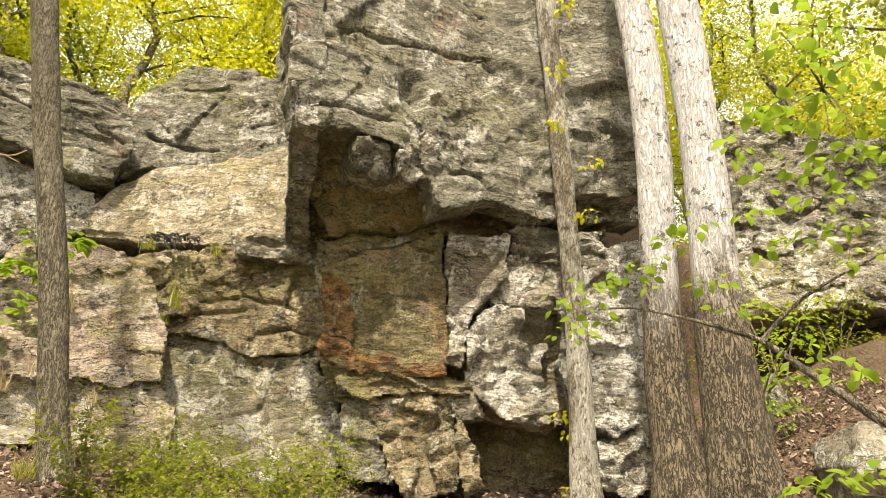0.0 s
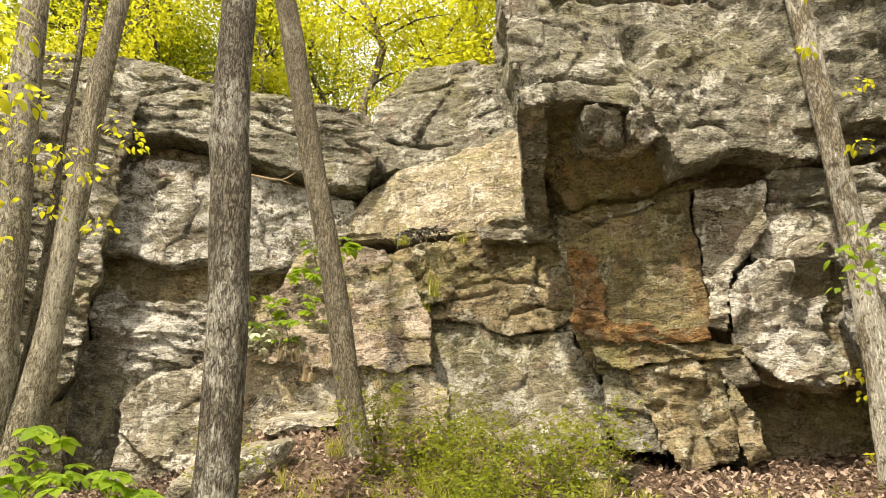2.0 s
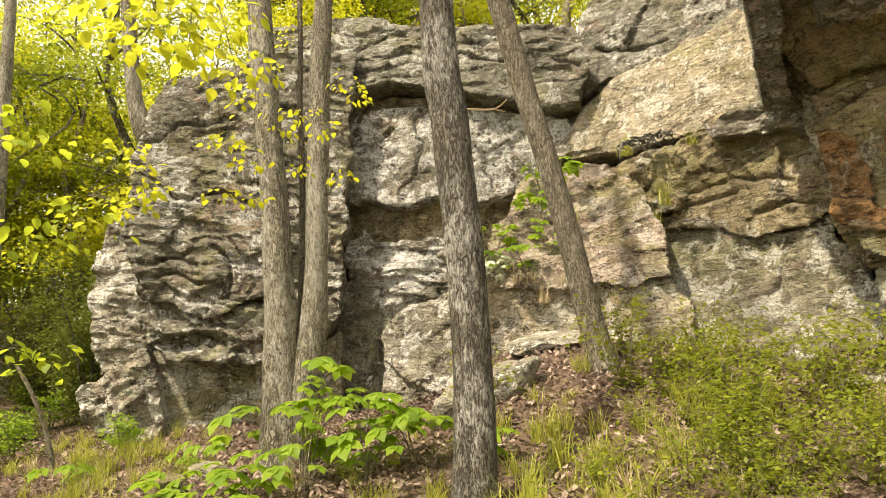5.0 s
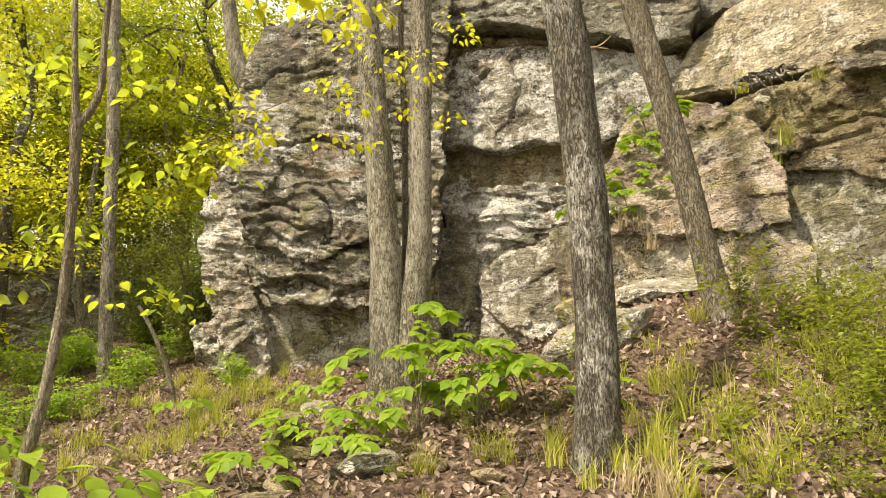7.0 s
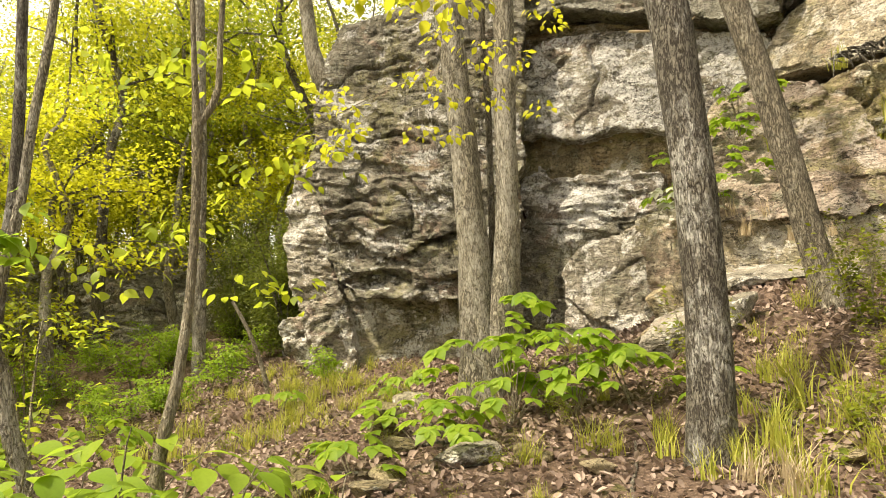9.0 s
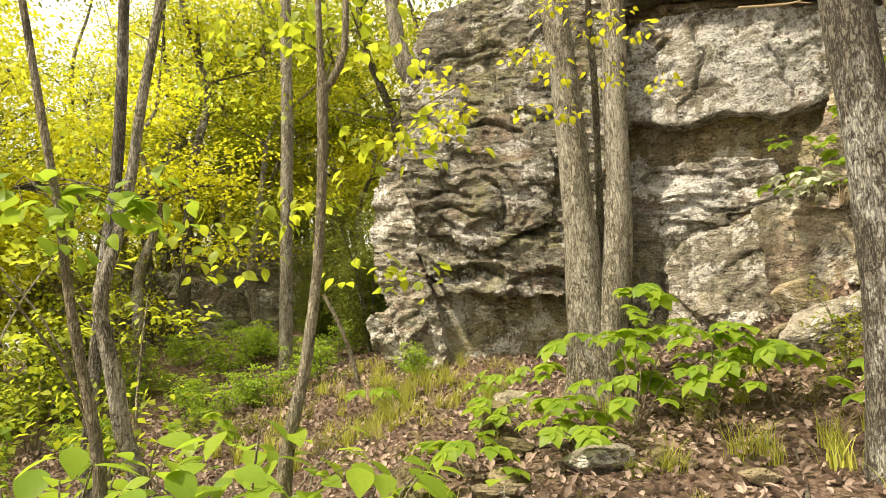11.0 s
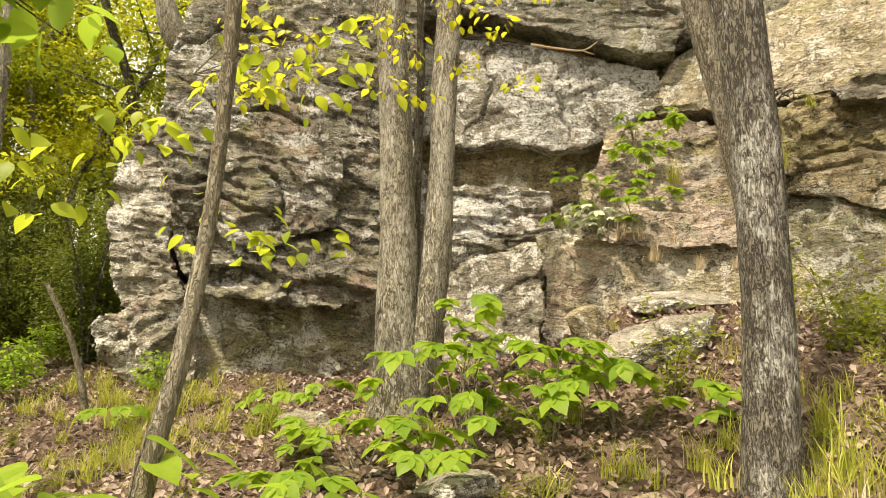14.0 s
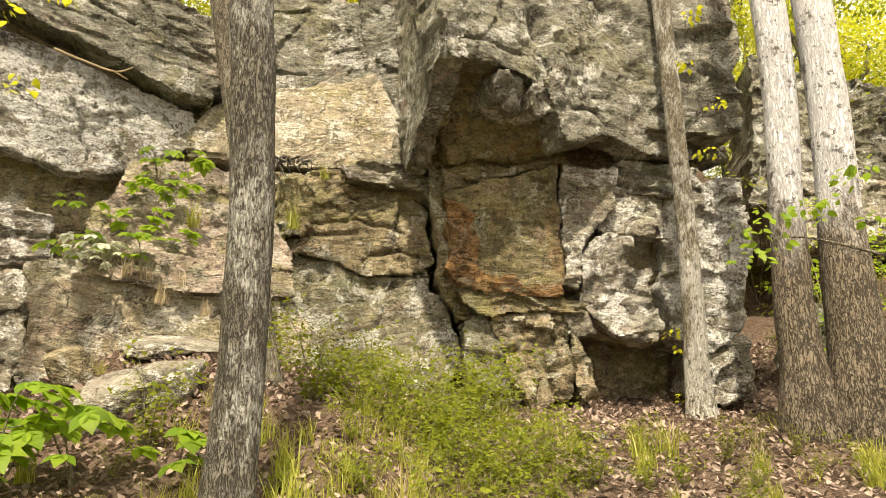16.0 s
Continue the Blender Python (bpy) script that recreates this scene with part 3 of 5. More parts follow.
block("crown_block", YEL, -0.75, 0.2, 6, 2.0, "massive", GREYROCK,
      [(-2.18, 7.68), (-1.38, 8.36), (-0.71, 8.26), (0.19, 8.12), (0.55, 7.63), (0.6, 6.55), (-0.6, 6.24), (-1.63, 6.18), (-2.08, 5.98), (-2.2, 6.93)],
      cracks=[[(-1.39, 7.81), (-0.89, 7.75), (-0.69, 7.85)], [(-1.8, 6.85), (-1.03, 6.55), (-0.62, 6.55)], [(-0.24, 7.04), (0.16, 7.13)]])
block("ledge_lip", YEL, 0.12, 0.1, 4.6, 0.5, "strata", PALEROCK,
      [(0.04, 4.63), (0.55, 4.76), (0.88, 4.76), (1.27, 4.61), (1.33, 4.19), (0.95, 4.42), (0.13, 4.5)])
block("grey_top", GREY, 0.12, 0.12, 6, 2.2, "strata", GREYROCK,
      [(-3.38, 7.69), (-2.94, 8.1), (-1.27, 8.07), (-0.01, 7.63), (1.39, 7.39), (2.54, 7.13), (2.69, 6.48), (2.55, 5.73), (2.0, 5.71), (0.79, 6.21), (-0.49, 6.63), (-1.64, 6.51), (-2.92, 6.48)],
      cracks=[[(-1.59, 6.51), (-0.98, 6.53), (-0.49, 6.61)], [(2.13, 6.6), (2.5, 6.4)], [(-1.23, 7.33), (-0.62, 7.49)], [(0.79, 6.87), (1.37, 6.69)]],
      rough=0.75)
block("grey_wall", GREY, -0.05, 0.06, 4, 2.0, "massive", WHITEROCK,
      [(-3.34, 6.2), (-1.87, 6.1), (-0.66, 6.28), (0.14, 6.16), (1.5, 5.79), (2.26, 5.56), (2.33, 5.1), (1.64, 4.6), (1.13, 4.39), (0.14, 4.55), (-0.52, 4.46), (-1.31, 4.66), (-3.21, 4.71)],
      cracks=[[(0.72, 5.4), (0.91, 5.08), (0.99, 4.57)], [(-1.04, 5.56), (-0.65, 5.83)], [(-0.25, 6.01), (-0.15, 5.48), (-0.24, 4.97)]])
block("hollow_back", GREY, -0.45, 0.0, 3.5, 1.0, "massive", OCHREROCK,
      [(-3.53, 6.99), (2.64, 6.05), (2.35, 4.47), (1.45, 1.34), (-3.2, 1.27)])
block("step_rock", GREY, -0.1, 0.05, 3, 1.0, "strata", WHITEROCK,
      [(-1.63, 3.9), (-1.24, 4.11), (-1.01, 3.86), (-0.11, 3.89), (0.68, 3.74), (0.76, 3.1), (-0.53, 2.87), (-1.57, 3.26)])
block("lower_strata", GREY, 0.02, 0.05, 3, 1.2, "strata", BLUEROCK,
      [(-1.67, 3.25), (-0.59, 3.0), (0.74, 3.12), (0.78, 2.48), (-0.18, 2.12), (-0.78, 1.11), (-1.75, 1.05)])
block("pale_boulder", GREY, 0.35, 0.12, 2.5, 0.9, "massive", PALEROCK,
      [(-0.8, 2.32), (-0.57, 2.61), (-0.3, 2.76), (0.44, 2.91), (0.59, 2.72), (0.52, 2.22), (0.4, 1.41), (-0.15, 1.11), (-0.88, 1.13)])
block("gap_rock", GREY, 0.1, 0.1, 2.5, 1.0, "chunky", OCHREROCK,
      [(0.13, 2.93), (1.2, 3.08), (1.42, 1.19), (0.11, 1.18)])
block("slope_rock", GREY, -0.55, 0.55, 4, 1.5, "massive", PALEROCK,
      [(1.37, 3.49), (1.94, 4.59), (2.74, 5.04), (3.64, 5.03), (3.45, 3.25), (2.54, 3.09), (1.69, 2.95)])
block("prow_flank", FLANK, 0.0, 0.0, 5, 0.3, "massive", GREYROCK,
      [(-2.3, 9.0), (-0.05, 9.0), (-0.03, 5.35), (-0.63, 4.9), (-1.3, 4.55), (-1.7, 4.45), (-1.95, 5.2), (-2.2, 6.4)],
      rough=0.5)
block("prow_core", RIGHT, 0.35, 0.0, 5, 1.5, "massive", GREYROCK,
      [(-1.85, 8.8), (2.6, 8.8), (2.5, 5.0), (0.2, 5.0), (-1.6, 5.3)],
      step=0.05)
block("soffit_block", RIGHT, 0.5, -1.35, 4.9, 1.2, "massive", ORANGEROCK,
      [(-1.74, 5.38), (-1.19, 5.31), (-0.37, 5.16), (-0.14, 4.88), (-0.03, 4.67), (-0.5, 4.57), (-1.48, 4.54), (-1.67, 4.79), (-1.75, 5.0)],
      rough=0.8)
block("jutting_block", YEL, 0.25, 0.1, 4.6, 1.2, "chunky", PALEROCK,
      [(0.8, 5.04), (0.9, 5.36), (1.03, 5.6), (1.18, 5.38), (1.3, 4.98), (1.39, 4.7), (1.07, 4.62), (0.81, 4.68)])
block("cleft_back", YEL, -0.9, 0.0, 5, 1.0, "massive", GREYROCK,
      [(0.2, 8.6), (2.2, 8.6), (2.0, 2.0), (0.6, 2.0)])
block("rust_edge", RIGHT, 0.13, -0.05, 3, 0.5, "strata", RUSTROCK,
      [(-1.53, 4.0), (-1.2, 3.8), (-1.14, 3.4), (-1.1, 3.0), (-0.92, 2.92), (-0.03, 2.9), (-0.02, 2.78), (-0.25, 2.72), (-0.97, 2.76), (-1.24, 2.86), (-1.5, 3.1), (-1.55, 3.55)],
      rough=0.7)
block("corner_wall", GULLY, 0, 0.12, 2.5, 1.2, "massive", YELLOWROCK,
      [(-1.09, 2.89), (-0.55, 2.91), (0.25, 2.76), (1.08, 2.76), (1.68, 2.74), (2.05, 2.38), (2.02, 1.65), (1.36, 1.43), (-0.15, 1.48), (-1.02, 1.47)],
      rough=0.6)
block("earth_bank", GULLY, -0.1, 0.6, 3.0, 1.2, "massive", EARTH,
      [(-0.64, 2.85), (-0.55, 3.7), (-0.2, 4.52), (0.46, 4.68), (1.07, 4.63), (1.52, 4.18), (1.82, 3.33), (1.87, 2.65), (0.25, 2.67)],
      rough=0.8)
block("face_block", BUT, 0.0, 0.1, 4, 2.5, "fractured", BLUEROCK,
      [(-1.27, 6.18), (-0.93, 6.71), (-0.16, 6.92), (1.19, 7.05), (2.1, 7.17), (1.99, 6.05), (1.85, 3.85), (1.75, 2.6), (1.37, 2.18), (0.81, 1.99), (-0.01, 2.01), (-0.71, 2.08), (-1.09, 2.38), (-1.22, 3.03), (-1.36, 3.45), (-1.48, 3.88), (-1.57, 4.46), (-1.42, 5.33)],
      cracks=[[(-1.31, 5.52), (-0.74, 5.88), (0.03, 5.92)], [(-1.3, 5.03), (-0.73, 4.59), (-0.17, 4.67), (0.47, 4.52)], [(-1.08, 3.12), (-0.63, 3.2), (-0.36, 2.88), (0.35, 2.94), (0.79, 2.95)], [(-0.98, 2.35), (-0.36, 2.45), (0.08, 2.18), (0.82, 2.32)], [(0.01, 3.97), (0.09, 3.14), (-0.01, 2.78)], [(-0.72, 3.88), (-0.27, 3.94), (0.46, 3.8)], [(1.9, 4.12), (2.34, 4.18), (2.6, 4.07)]],
      dents=[(-0.72, 3.88, 0.5, 0.1, 0.15), (-0.45, 2.28, 0.5, 0.14, 0.2)],
      rough=1.0)
block("brow_rock", BUT, 0.16, 0.05, 4, 0.8, "fractured", BLUEROCK,
      [(-1.43, 3.89), (-0.68, 4.09), (0.04, 3.93), (0.89, 4.15), (0.85, 3.07), (-0.16, 2.69), (-1.05, 3.01), (-1.32, 3.42)],
      cracks=[[(-1.23, 3.56), (-0.68, 3.6), (-0.33, 3.46)], [(-1.14, 3.28), (-0.69, 3.35), (0.02, 3.12)], [(-0.14, 3.81), (0.12, 3.48), (0.07, 3.03)]],
      rough=1.0)
block("jaw_rock", BUT, -0.22, 0.06, 1.5, 1.2, "massive", OLIVEROCK,
      [(-1.21, 2.26), (0.8, 2.15), (1.72, 2.37), (1.69, 1.1), (0.94, 0.96), (-0.13, 0.86), (-0.58, 0.81), (-0.89, 1.0), (-1.07, 1.71)],
      rough=0.6)
block("cheek_rock", BUT, 0.06, 0.0, 2, 1.0, "chunky", PALEROCK,
      [(-2.13, 1.67), (-1.74, 2.0), (-1.18, 2.32), (-1.02, 1.97), (-0.88, 0.84), (-1.49, 0.83), (-1.95, 1.23)])
block("flank_rock", BUT, -0.25, 0.1, 3, 1.5, "strata", PALEROCK,
      [(-1.98, 4.18), (-1.6, 4.55), (-1.39, 3.47), (-1.23, 2.43), (-1.36, 1.99), (-1.91, 2.02), (-2.13, 3.04)])
block("far_cliff", FARR, 0.0, 0.1, 5, 2.0, "chunky", GREYROCK,
      [(0.04, 8.36), (1.39, 7.71), (3.16, 7.28), (4.03, 7.27), (3.43, 4.87), (2.31, 4.97), (1.39, 5.57), (0.33, 5.13), (-0.33, 5.07)])
block("far_ledge", FARR, 0.5, 0.3, 4, 1.5, "chunky", PALEROCK,
      [(0.03, 5.67), (1.24, 5.78), (2.61, 5.08), (3.39, 5.01), (3.04, 3.94), (1.57, 4.23), (-0.13, 4.14)])
block("far_outcrop", FARL, 0, 0.1, 2, 2, "strata", GREYROCK,
      [(-5.27, 3.16), (-4.63, 3.72), (-3.44, 4.08), (-1.78, 3.87), (-1.21, 1.88), (-2.55, 1.35), (-4.92, 1.66)])
block("far_outcrop", FARL, -0.5, 0.1, 2, 2, "strata", GREYROCK,
      [(-9.0, 2.55), (-8.56, 3.23), (-6.5, 3.65), (-4.99, 3.22), (-4.9, 1.53), (-8.64, 1.46)])


# ---- plants: building parts ----
def resample(points, gap):
    """A smooth line (with radii) through points, every gap metres or so."""
    p = np.asarray(points, float)
    out = []
    for k in range(len(p) - 1):
        a, b, c, d = p[max(k - 1, 0)], p[k], p[k + 1], p[min(k + 2, len(p) - 1)]
        n = max(2, int(np.linalg.norm(c[:3] - b[:3]) / gap))
        for s in np.arange(n) / n:
            out.append(0.5 * (2 * b + (c - a) * s + (2 * a - 5 * b + 4 * c - d) * s ** 2 + (3 * b - a - 3 * c + d) * s ** 3))
    return np.array(out + [p[-1]])


def tube(points, sides=10, gap=0.2, rough=0.06, seed=0):
    """A tapered, uneven limb along (x, y, z, radius) points: verts and faces."""
    line = resample(points, gap)
    c, r = line[:, :3], np.abs(line[:, 3])
    d = np.gradient(c, axis=0)
    d /= np.linalg.norm(d, axis=1)[:, None] + 1e-9
    side = np.cross(d, np.array([0.31, 0.95, 0.05]))
    side /= np.linalg.norm(side, axis=1)[:, None] + 1e-9
    other = np.cross(d, side)
    a = np.linspace(0, 2 * np.pi, sides + 1)
    ring = np.cos(a)[None, :, None] * side[:, None] + np.sin(a)[None, :, None] * other[:, None]
    flat = (c[:, None] + ring * r[:, None, None]).reshape(-1, 3)
    bump = 1 + rough * fbm(flat * (1, 1, 0.4) / max(r.max(), 0.03), 0.9, 3, seed).reshape(len(c), sides + 1)
    bump[:, -1] = bump[:, 0]
    v = (c[:, None] + ring * (r[:, None] * bump)[:, :, None]).reshape(-1, 3)
    return v, grid_faces(len(c), sides + 1)


def joined(parts):
    vs, fs, n = [], [], 0
    for v, f in parts:
        vs.append(v)
        fs.append(f + n)
        n += len(v)
    return np.concatenate(vs), np.concatenate(fs)


def leaf_shape(rows, fold=0.18, droop=0.25):
    v = []
    for y, w in rows:
        z = -droop * y * y
        v += [(-w, y, z + fold * w), (0, y, z), (w, y, z + fold * w)]
    return np.array(v), grid_faces(len(rows), 3)


SMALL_LEAF = (np.array([(0, 0, 0), (-0.3, 0.5, 0.06), (0, 1, -0.12), (0.3, 0.5, 0.06)]), np.array([(0, 3, 2, 1)]))
OVAL_LEAF = leaf_shape([(0, 0.015), (0.08, 0.14), (0.2, 0.26), (0.36, 0.33), (0.54, 0.32), (0.7, 0.24), (0.85, 0.12), (1, 0.005)])
DEAD_LEAF = leaf_shape([(0, 0.03), (0.25, 0.25), (0.6, 0.32), (0.82, 0.16), (1, 0.02)], 0.75, -0.4)


def leaves(shape, pos, aim, up, size):
    """Many leaves of one shape at places, each along its aim with its face up: verts and faces."""
    pos, aim, up, size = (np.asarray(a, float) for a in (pos, aim, up, size))
    aim = aim / (np.linalg.norm(aim, axis=1)[:, None] + 1e-9)
    x = np.cross(aim, up)
    x /= np.linalg.norm(x, axis=1)[:, None] + 1e-9
    z = np.cross(x, aim)
    v0, f0 = shape
    v = pos[:, None] + size[:, None, None] * (v0[None, :, 0:1] * x[:, None] + v0[None, :, 1:2] * aim[:, None] + v0[None, :, 2:3] * z[:, None])
    f = f0[None] + (np.arange(len(pos)) * len(v0))[:, None, None]
    return v.reshape(-1, 3), f.reshape(-1, f0.shape[1])


RNG = np.random.default_rng(7)


def spray(centre, radius, count, size, flat=0.3, droop=0.35, rng=RNG):
    """Leaf places in a flattish cluster: for leaves()."""
    a = rng.uniform(0, 2 * np.pi, count)
    r = radius * np.sqrt(rng.uniform(0, 1, count))
    pos = np.stack([r * np.cos(a), r * np.sin(a), rng.normal(0, flat * radius * 0.5, count)], 1) + centre
    aim = np.stack([np.cos(a + rng.normal(0, 0.9, count)), np.sin(a + rng.normal(0, 0.9, count)), rng.normal(-droop, 0.35, count)], 1)
    up = np.stack([rng.normal(0, 0.45, count), rng.normal(0, 0.45, count), np.ones(count)], 1)
    return pos, aim, up, rng.uniform(0.65, 1.25, count) * size


def sprays(shape, centres, radius, count, size, flat=0.3, droop=0.35, rng=RNG):
    got = [spray(np.asarray(c), radius * rng.uniform(0.7, 1.3), count, size, flat, droop, rng) for c in centres]
    return leaves(shape, *[np.concatenate(k) for k in zip(*got)])


def rooted(points, sink=0.25, flare=1.35):
    """Carries a trunk down into the ground below its first point."""
    x, y, z, r = points[0]
    low = float(ground_z(x, y)) - sink
    if low > z - 0.05:
        return [(x, y, z - sink, r)] + points[1:]
    mid = [(x, y, low + 0.45, r * 1.05)] if z - low > 0.7 else []
    return [(x, y, low, r * flare)] + mid + points


def raised(points, top, lean=(0, 0)):
    """Carries a trunk on upwards above its last point."""
    x, y, z, r = points[-1]
    n = 3
    return points + [(x + lean[0] * (k / n), y + lean[1] * (k / n), z + (top - z) * k / n, r * (1 - 0.6 * k / n)) for k in range(1, n + 1)]


def high_crown(root, top, rng, radius=2.0, clusters=6, leaf=0.13, material=None, limbs=4, bark=BARK_GREY):
    """Limbs and a loose crown round the head of a tall trunk."""
    top = np.asarray(top, float)
    ends = top + rng.normal(0, 1, (clusters, 3)) * (radius * 0.6, radius * 0.6, radius * 0.45) + (0, 0, 0.6)
    for k in range(limbs):
        start = top - (0, 0, rng.uniform(0.3, 2.0))
        mid = (start + ends[k]) / 2 + (0, 0, 0.3)
        v, f = tube([(*start, 0.045), (*mid, 0.03), (*ends[k], 0.008)], 6, 0.4, 0.05, k)
        piece("limb", v, f, bark, root)
    v, f = sprays(SMALL_LEAF, ends, 0.6, 55, leaf, 0.5, 0.35, rng)
    tagged(piece("crown", v, f, material or LEAF_CANOPY, root), kind="stuff")


T2 = [(-3.2, 3.82, 0.59, 0.188), (-3.19, 3.82, 0.77, 0.171), (-3.16, 3.84, 1.44, 0.149), (-3.16, 3.85, 2.02, 0.146), (-3.16, 3.84, 2.62, 0.145), (-3.19, 3.82, 3.16, 0.144), (-3.22, 3.81, 3.63, 0.145), (-3.24, 3.79, 4.07, 0.145)]
T3 = [(-3.41, 6.31, 1.53, 0.177), (-3.45, 6.29, 1.76, 0.148), (-3.53, 6.24, 2.34, 0.131), (-3.64, 6.18, 3.13, 0.127), (-3.76, 6.11, 3.9, 0.125), (-3.9, 6.03, 4.65, 0.123), (-4.06, 5.94, 5.66, 0.13), (-4.21, 5.85, 6.59, 0.131)]
TWL = [(-6.42, 4.61, 0.9, 0.266), (-6.42, 4.61, 1.27, 0.214), (-6.43, 4.6, 1.77, 0.196), (-6.43, 4.6, 2.46, 0.178), (-6.45, 4.58, 3.24, 0.162), (-6.48, 4.54, 4.11, 0.153), (-6.51, 4.51, 4.8, 0.151), (-6.54, 4.47, 5.57, 0.15)]
TWR = [(-6.3, 4.74, 1.26, 0.189), (-6.24, 4.81, 1.75, 0.176), (-6.18, 4.88, 2.32, 0.152), (-6.15, 4.91, 3.09, 0.129), (-6.13, 4.94, 3.95, 0.126), (-6.1, 4.97, 4.77, 0.123), (-6.08, 4.99, 5.54, 0.121)]
TWS = [(-6.47, 4.92, 2.15, 0.046), (-6.45, 4.94, 3.15, 0.04), (-6.43, 4.95, 4.18, 0.041), (-6.44, 4.94, 4.88, 0.035), (-6.43, 4.96, 5.68, 0.037)]
BL = [(2.13, 6.52, 1.26, 0.32), (2.11, 6.53, 1.79, 0.226), (2.09, 6.54, 2.3, 0.201), (2.11, 6.53, 3.4, 0.179), (2.17, 6.51, 4.62, 0.178), (2.17, 6.51, 5.85, 0.186), (2.11, 6.53, 7.0, 0.188)]
BR = [(2.61, 6.31, 1.23, 0.392), (2.59, 6.31, 1.69, 0.315), (2.58, 6.32, 2.37, 0.265), (2.58, 6.32, 3.33, 0.224), (2.61, 6.31, 4.52, 0.209), (2.58, 6.32, 5.72, 0.206), (2.55, 6.33, 6.83, 0.216)]
T4 = [(1.48, 7.66, 1.28, 0.192), (1.47, 7.67, 1.61, 0.16), (1.48, 7.66, 2.44, 0.136), (1.48, 7.66, 3.39, 0.125), (1.46, 7.67, 4.21, 0.122), (1.43, 7.67, 5.17, 0.12), (1.39, 7.68, 6.38, 0.121), (1.34, 7.69, 7.89, 0.133)]
S1 = [(-4.38, 0.66, 0.76, 0.039), (-4.37, 0.7, 1.04, 0.034), (-4.35, 0.76, 1.3, 0.03), (-4.33, 0.82, 1.76, 0.025), (-4.32, 0.85, 2.24, 0.026), (-4.32, 0.86, 2.69, 0.031)]
S1R = [(-4.32, 0.86, 2.69, 0.024), (-4.3, 0.92, 2.78, 0.021), (-4.28, 0.97, 2.93, 0.019), (-4.28, 0.98, 3.2, 0.017), (-4.27, 1.0, 3.54, 0.015)]
S1L = [(-4.32, 0.86, 2.67, 0.028), (-4.32, 0.85, 2.92, 0.017), (-4.32, 0.84, 3.32, 0.015), (-4.33, 0.84, 3.6, 0.013)]
S2 = [(-12.22, 3.42, 0.89, 0.119), (-12.21, 3.43, 1.86, 0.11), (-12.21, 3.45, 3.12, 0.102), (-12.2, 3.47, 4.52, 0.104), (-12.2, 3.47, 5.97, 0.099), (-12.2, 3.46, 7.36, 0.093)]
BENT = [(-6.08, 0.29, 0.6, 0.065), (-6.09, 0.2, 0.88, 0.061), (-6.09, 0.14, 1.24, 0.054), (-6.1, 0.06, 1.6, 0.047), (-6.1, 0.05, 1.82, 0.048), (-6.1, 0.13, 2.13, 0.041), (-6.09, 0.21, 2.54, 0.035), (-6.08, 0.27, 3.1, 0.035), (-6.08, 0.36, 3.72, 0.033), (-6.07, 0.42, 4.27, 0.03)]
DARK = [(-8.21, 0.2, 0.79, 0.064), (-8.2, 0.25, 1.66, 0.058), (-8.2, 0.29, 2.27, 0.059), (-8.19, 0.36, 2.95, 0.054), (-8.19, 0.39, 3.71, 0.055), (-8.19, 0.4, 4.55, 0.052), (-8.19, 0.4, 5.28, 0.048)]
F1 = [(-3.69, -0.18, 0.97, 0.022), (-3.69, -0.19, 1.08, 0.021), (-3.69, -0.21, 1.22, 0.019), (-3.7, -0.24, 1.36, 0.017), (-3.7, -0.27, 1.52, 0.017), (-3.71, -0.29, 1.64, 0.015), (-3.71, -0.31, 1.8, 0.014), (-3.72, -0.33, 1.94, 0.014), (-3.72, -0.36, 2.09, 0.014)]
HORN = [(-11.21, 5.48, 5.91, 0.17), (-11.29, 5.36, 6.18, 0.193), (-11.36, 5.24, 6.6, 0.152), (-11.4, 5.18, 7.14, 0.132), (-11.44, 5.12, 7.9, 0.125), (-11.48, 5.06, 9.12, 0.118)]
ARCH = [(-9.55, 3.54, 0.49, 0.041), (-9.58, 3.47, 0.91, 0.04), (-9.62, 3.39, 1.28, 0.032), (-9.67, 3.26, 1.66, 0.032), (-9.75, 3.08, 2.05, 0.024)]
BRN = [(3.03, 4.7, 1.84, 0.037), (2.81, 4.78, 2.02, 0.032), (2.59, 4.87, 2.23, 0.027), (2.31, 4.98, 2.5, 0.023), (2.04, 5.08, 2.63, 0.018), (1.79, 5.18, 2.73, 0.014), (1.48, 5.3, 2.83, 0.009), (1.23, 5.4, 2.84, 0.009)]
BRN2 = [(2.31, 4.98, 2.5, 0.018), (2.46, 4.92, 2.67, 0.014), (2.64, 4.85, 2.82, 0.014), (2.89, 4.75, 2.96, 0.009), (3.18, 4.64, 3.1, 0.01)]
TWIN_SPRAYS = [(-5.59, 3.21, 4.53), (-5.54, 3.42, 4.38), (-5.32, 3.59, 4.54), (-5.44, 3.61, 4.31), (-5.35, 3.87, 4.09), (-5.2, 3.98, 4.21), (-5.14, 4.16, 4.03), (-4.82, 4.22, 4.46), (-4.77, 4.35, 4.33), (-5.72, 3.47, 3.94), (-5.67, 3.66, 3.77), (-5.41, 4.02, 3.71)]
FACE_SPRAYS = [(-5.99, 2.78, 3.38), (-5.65, 3.35, 3.37), (-5.48, 3.61, 3.35), (-4.89, 4.23, 3.5), (-6.1, 2.67, 3.2), (-6.26, 2.37, 3.12), (-5.92, 2.77, 3.58)]
T4_SPRAYS = [(1.59, 7.19, 4.37), (1.22, 6.49, 5.83), (1.24, 6.79, 5.34), (1.64, 6.94, 4.89), (1.39, 7.76, 2.02), (1.25, 7.77, 2.23), (1.35, 7.78, 1.47), (1.27, 6.11, 6.35)]
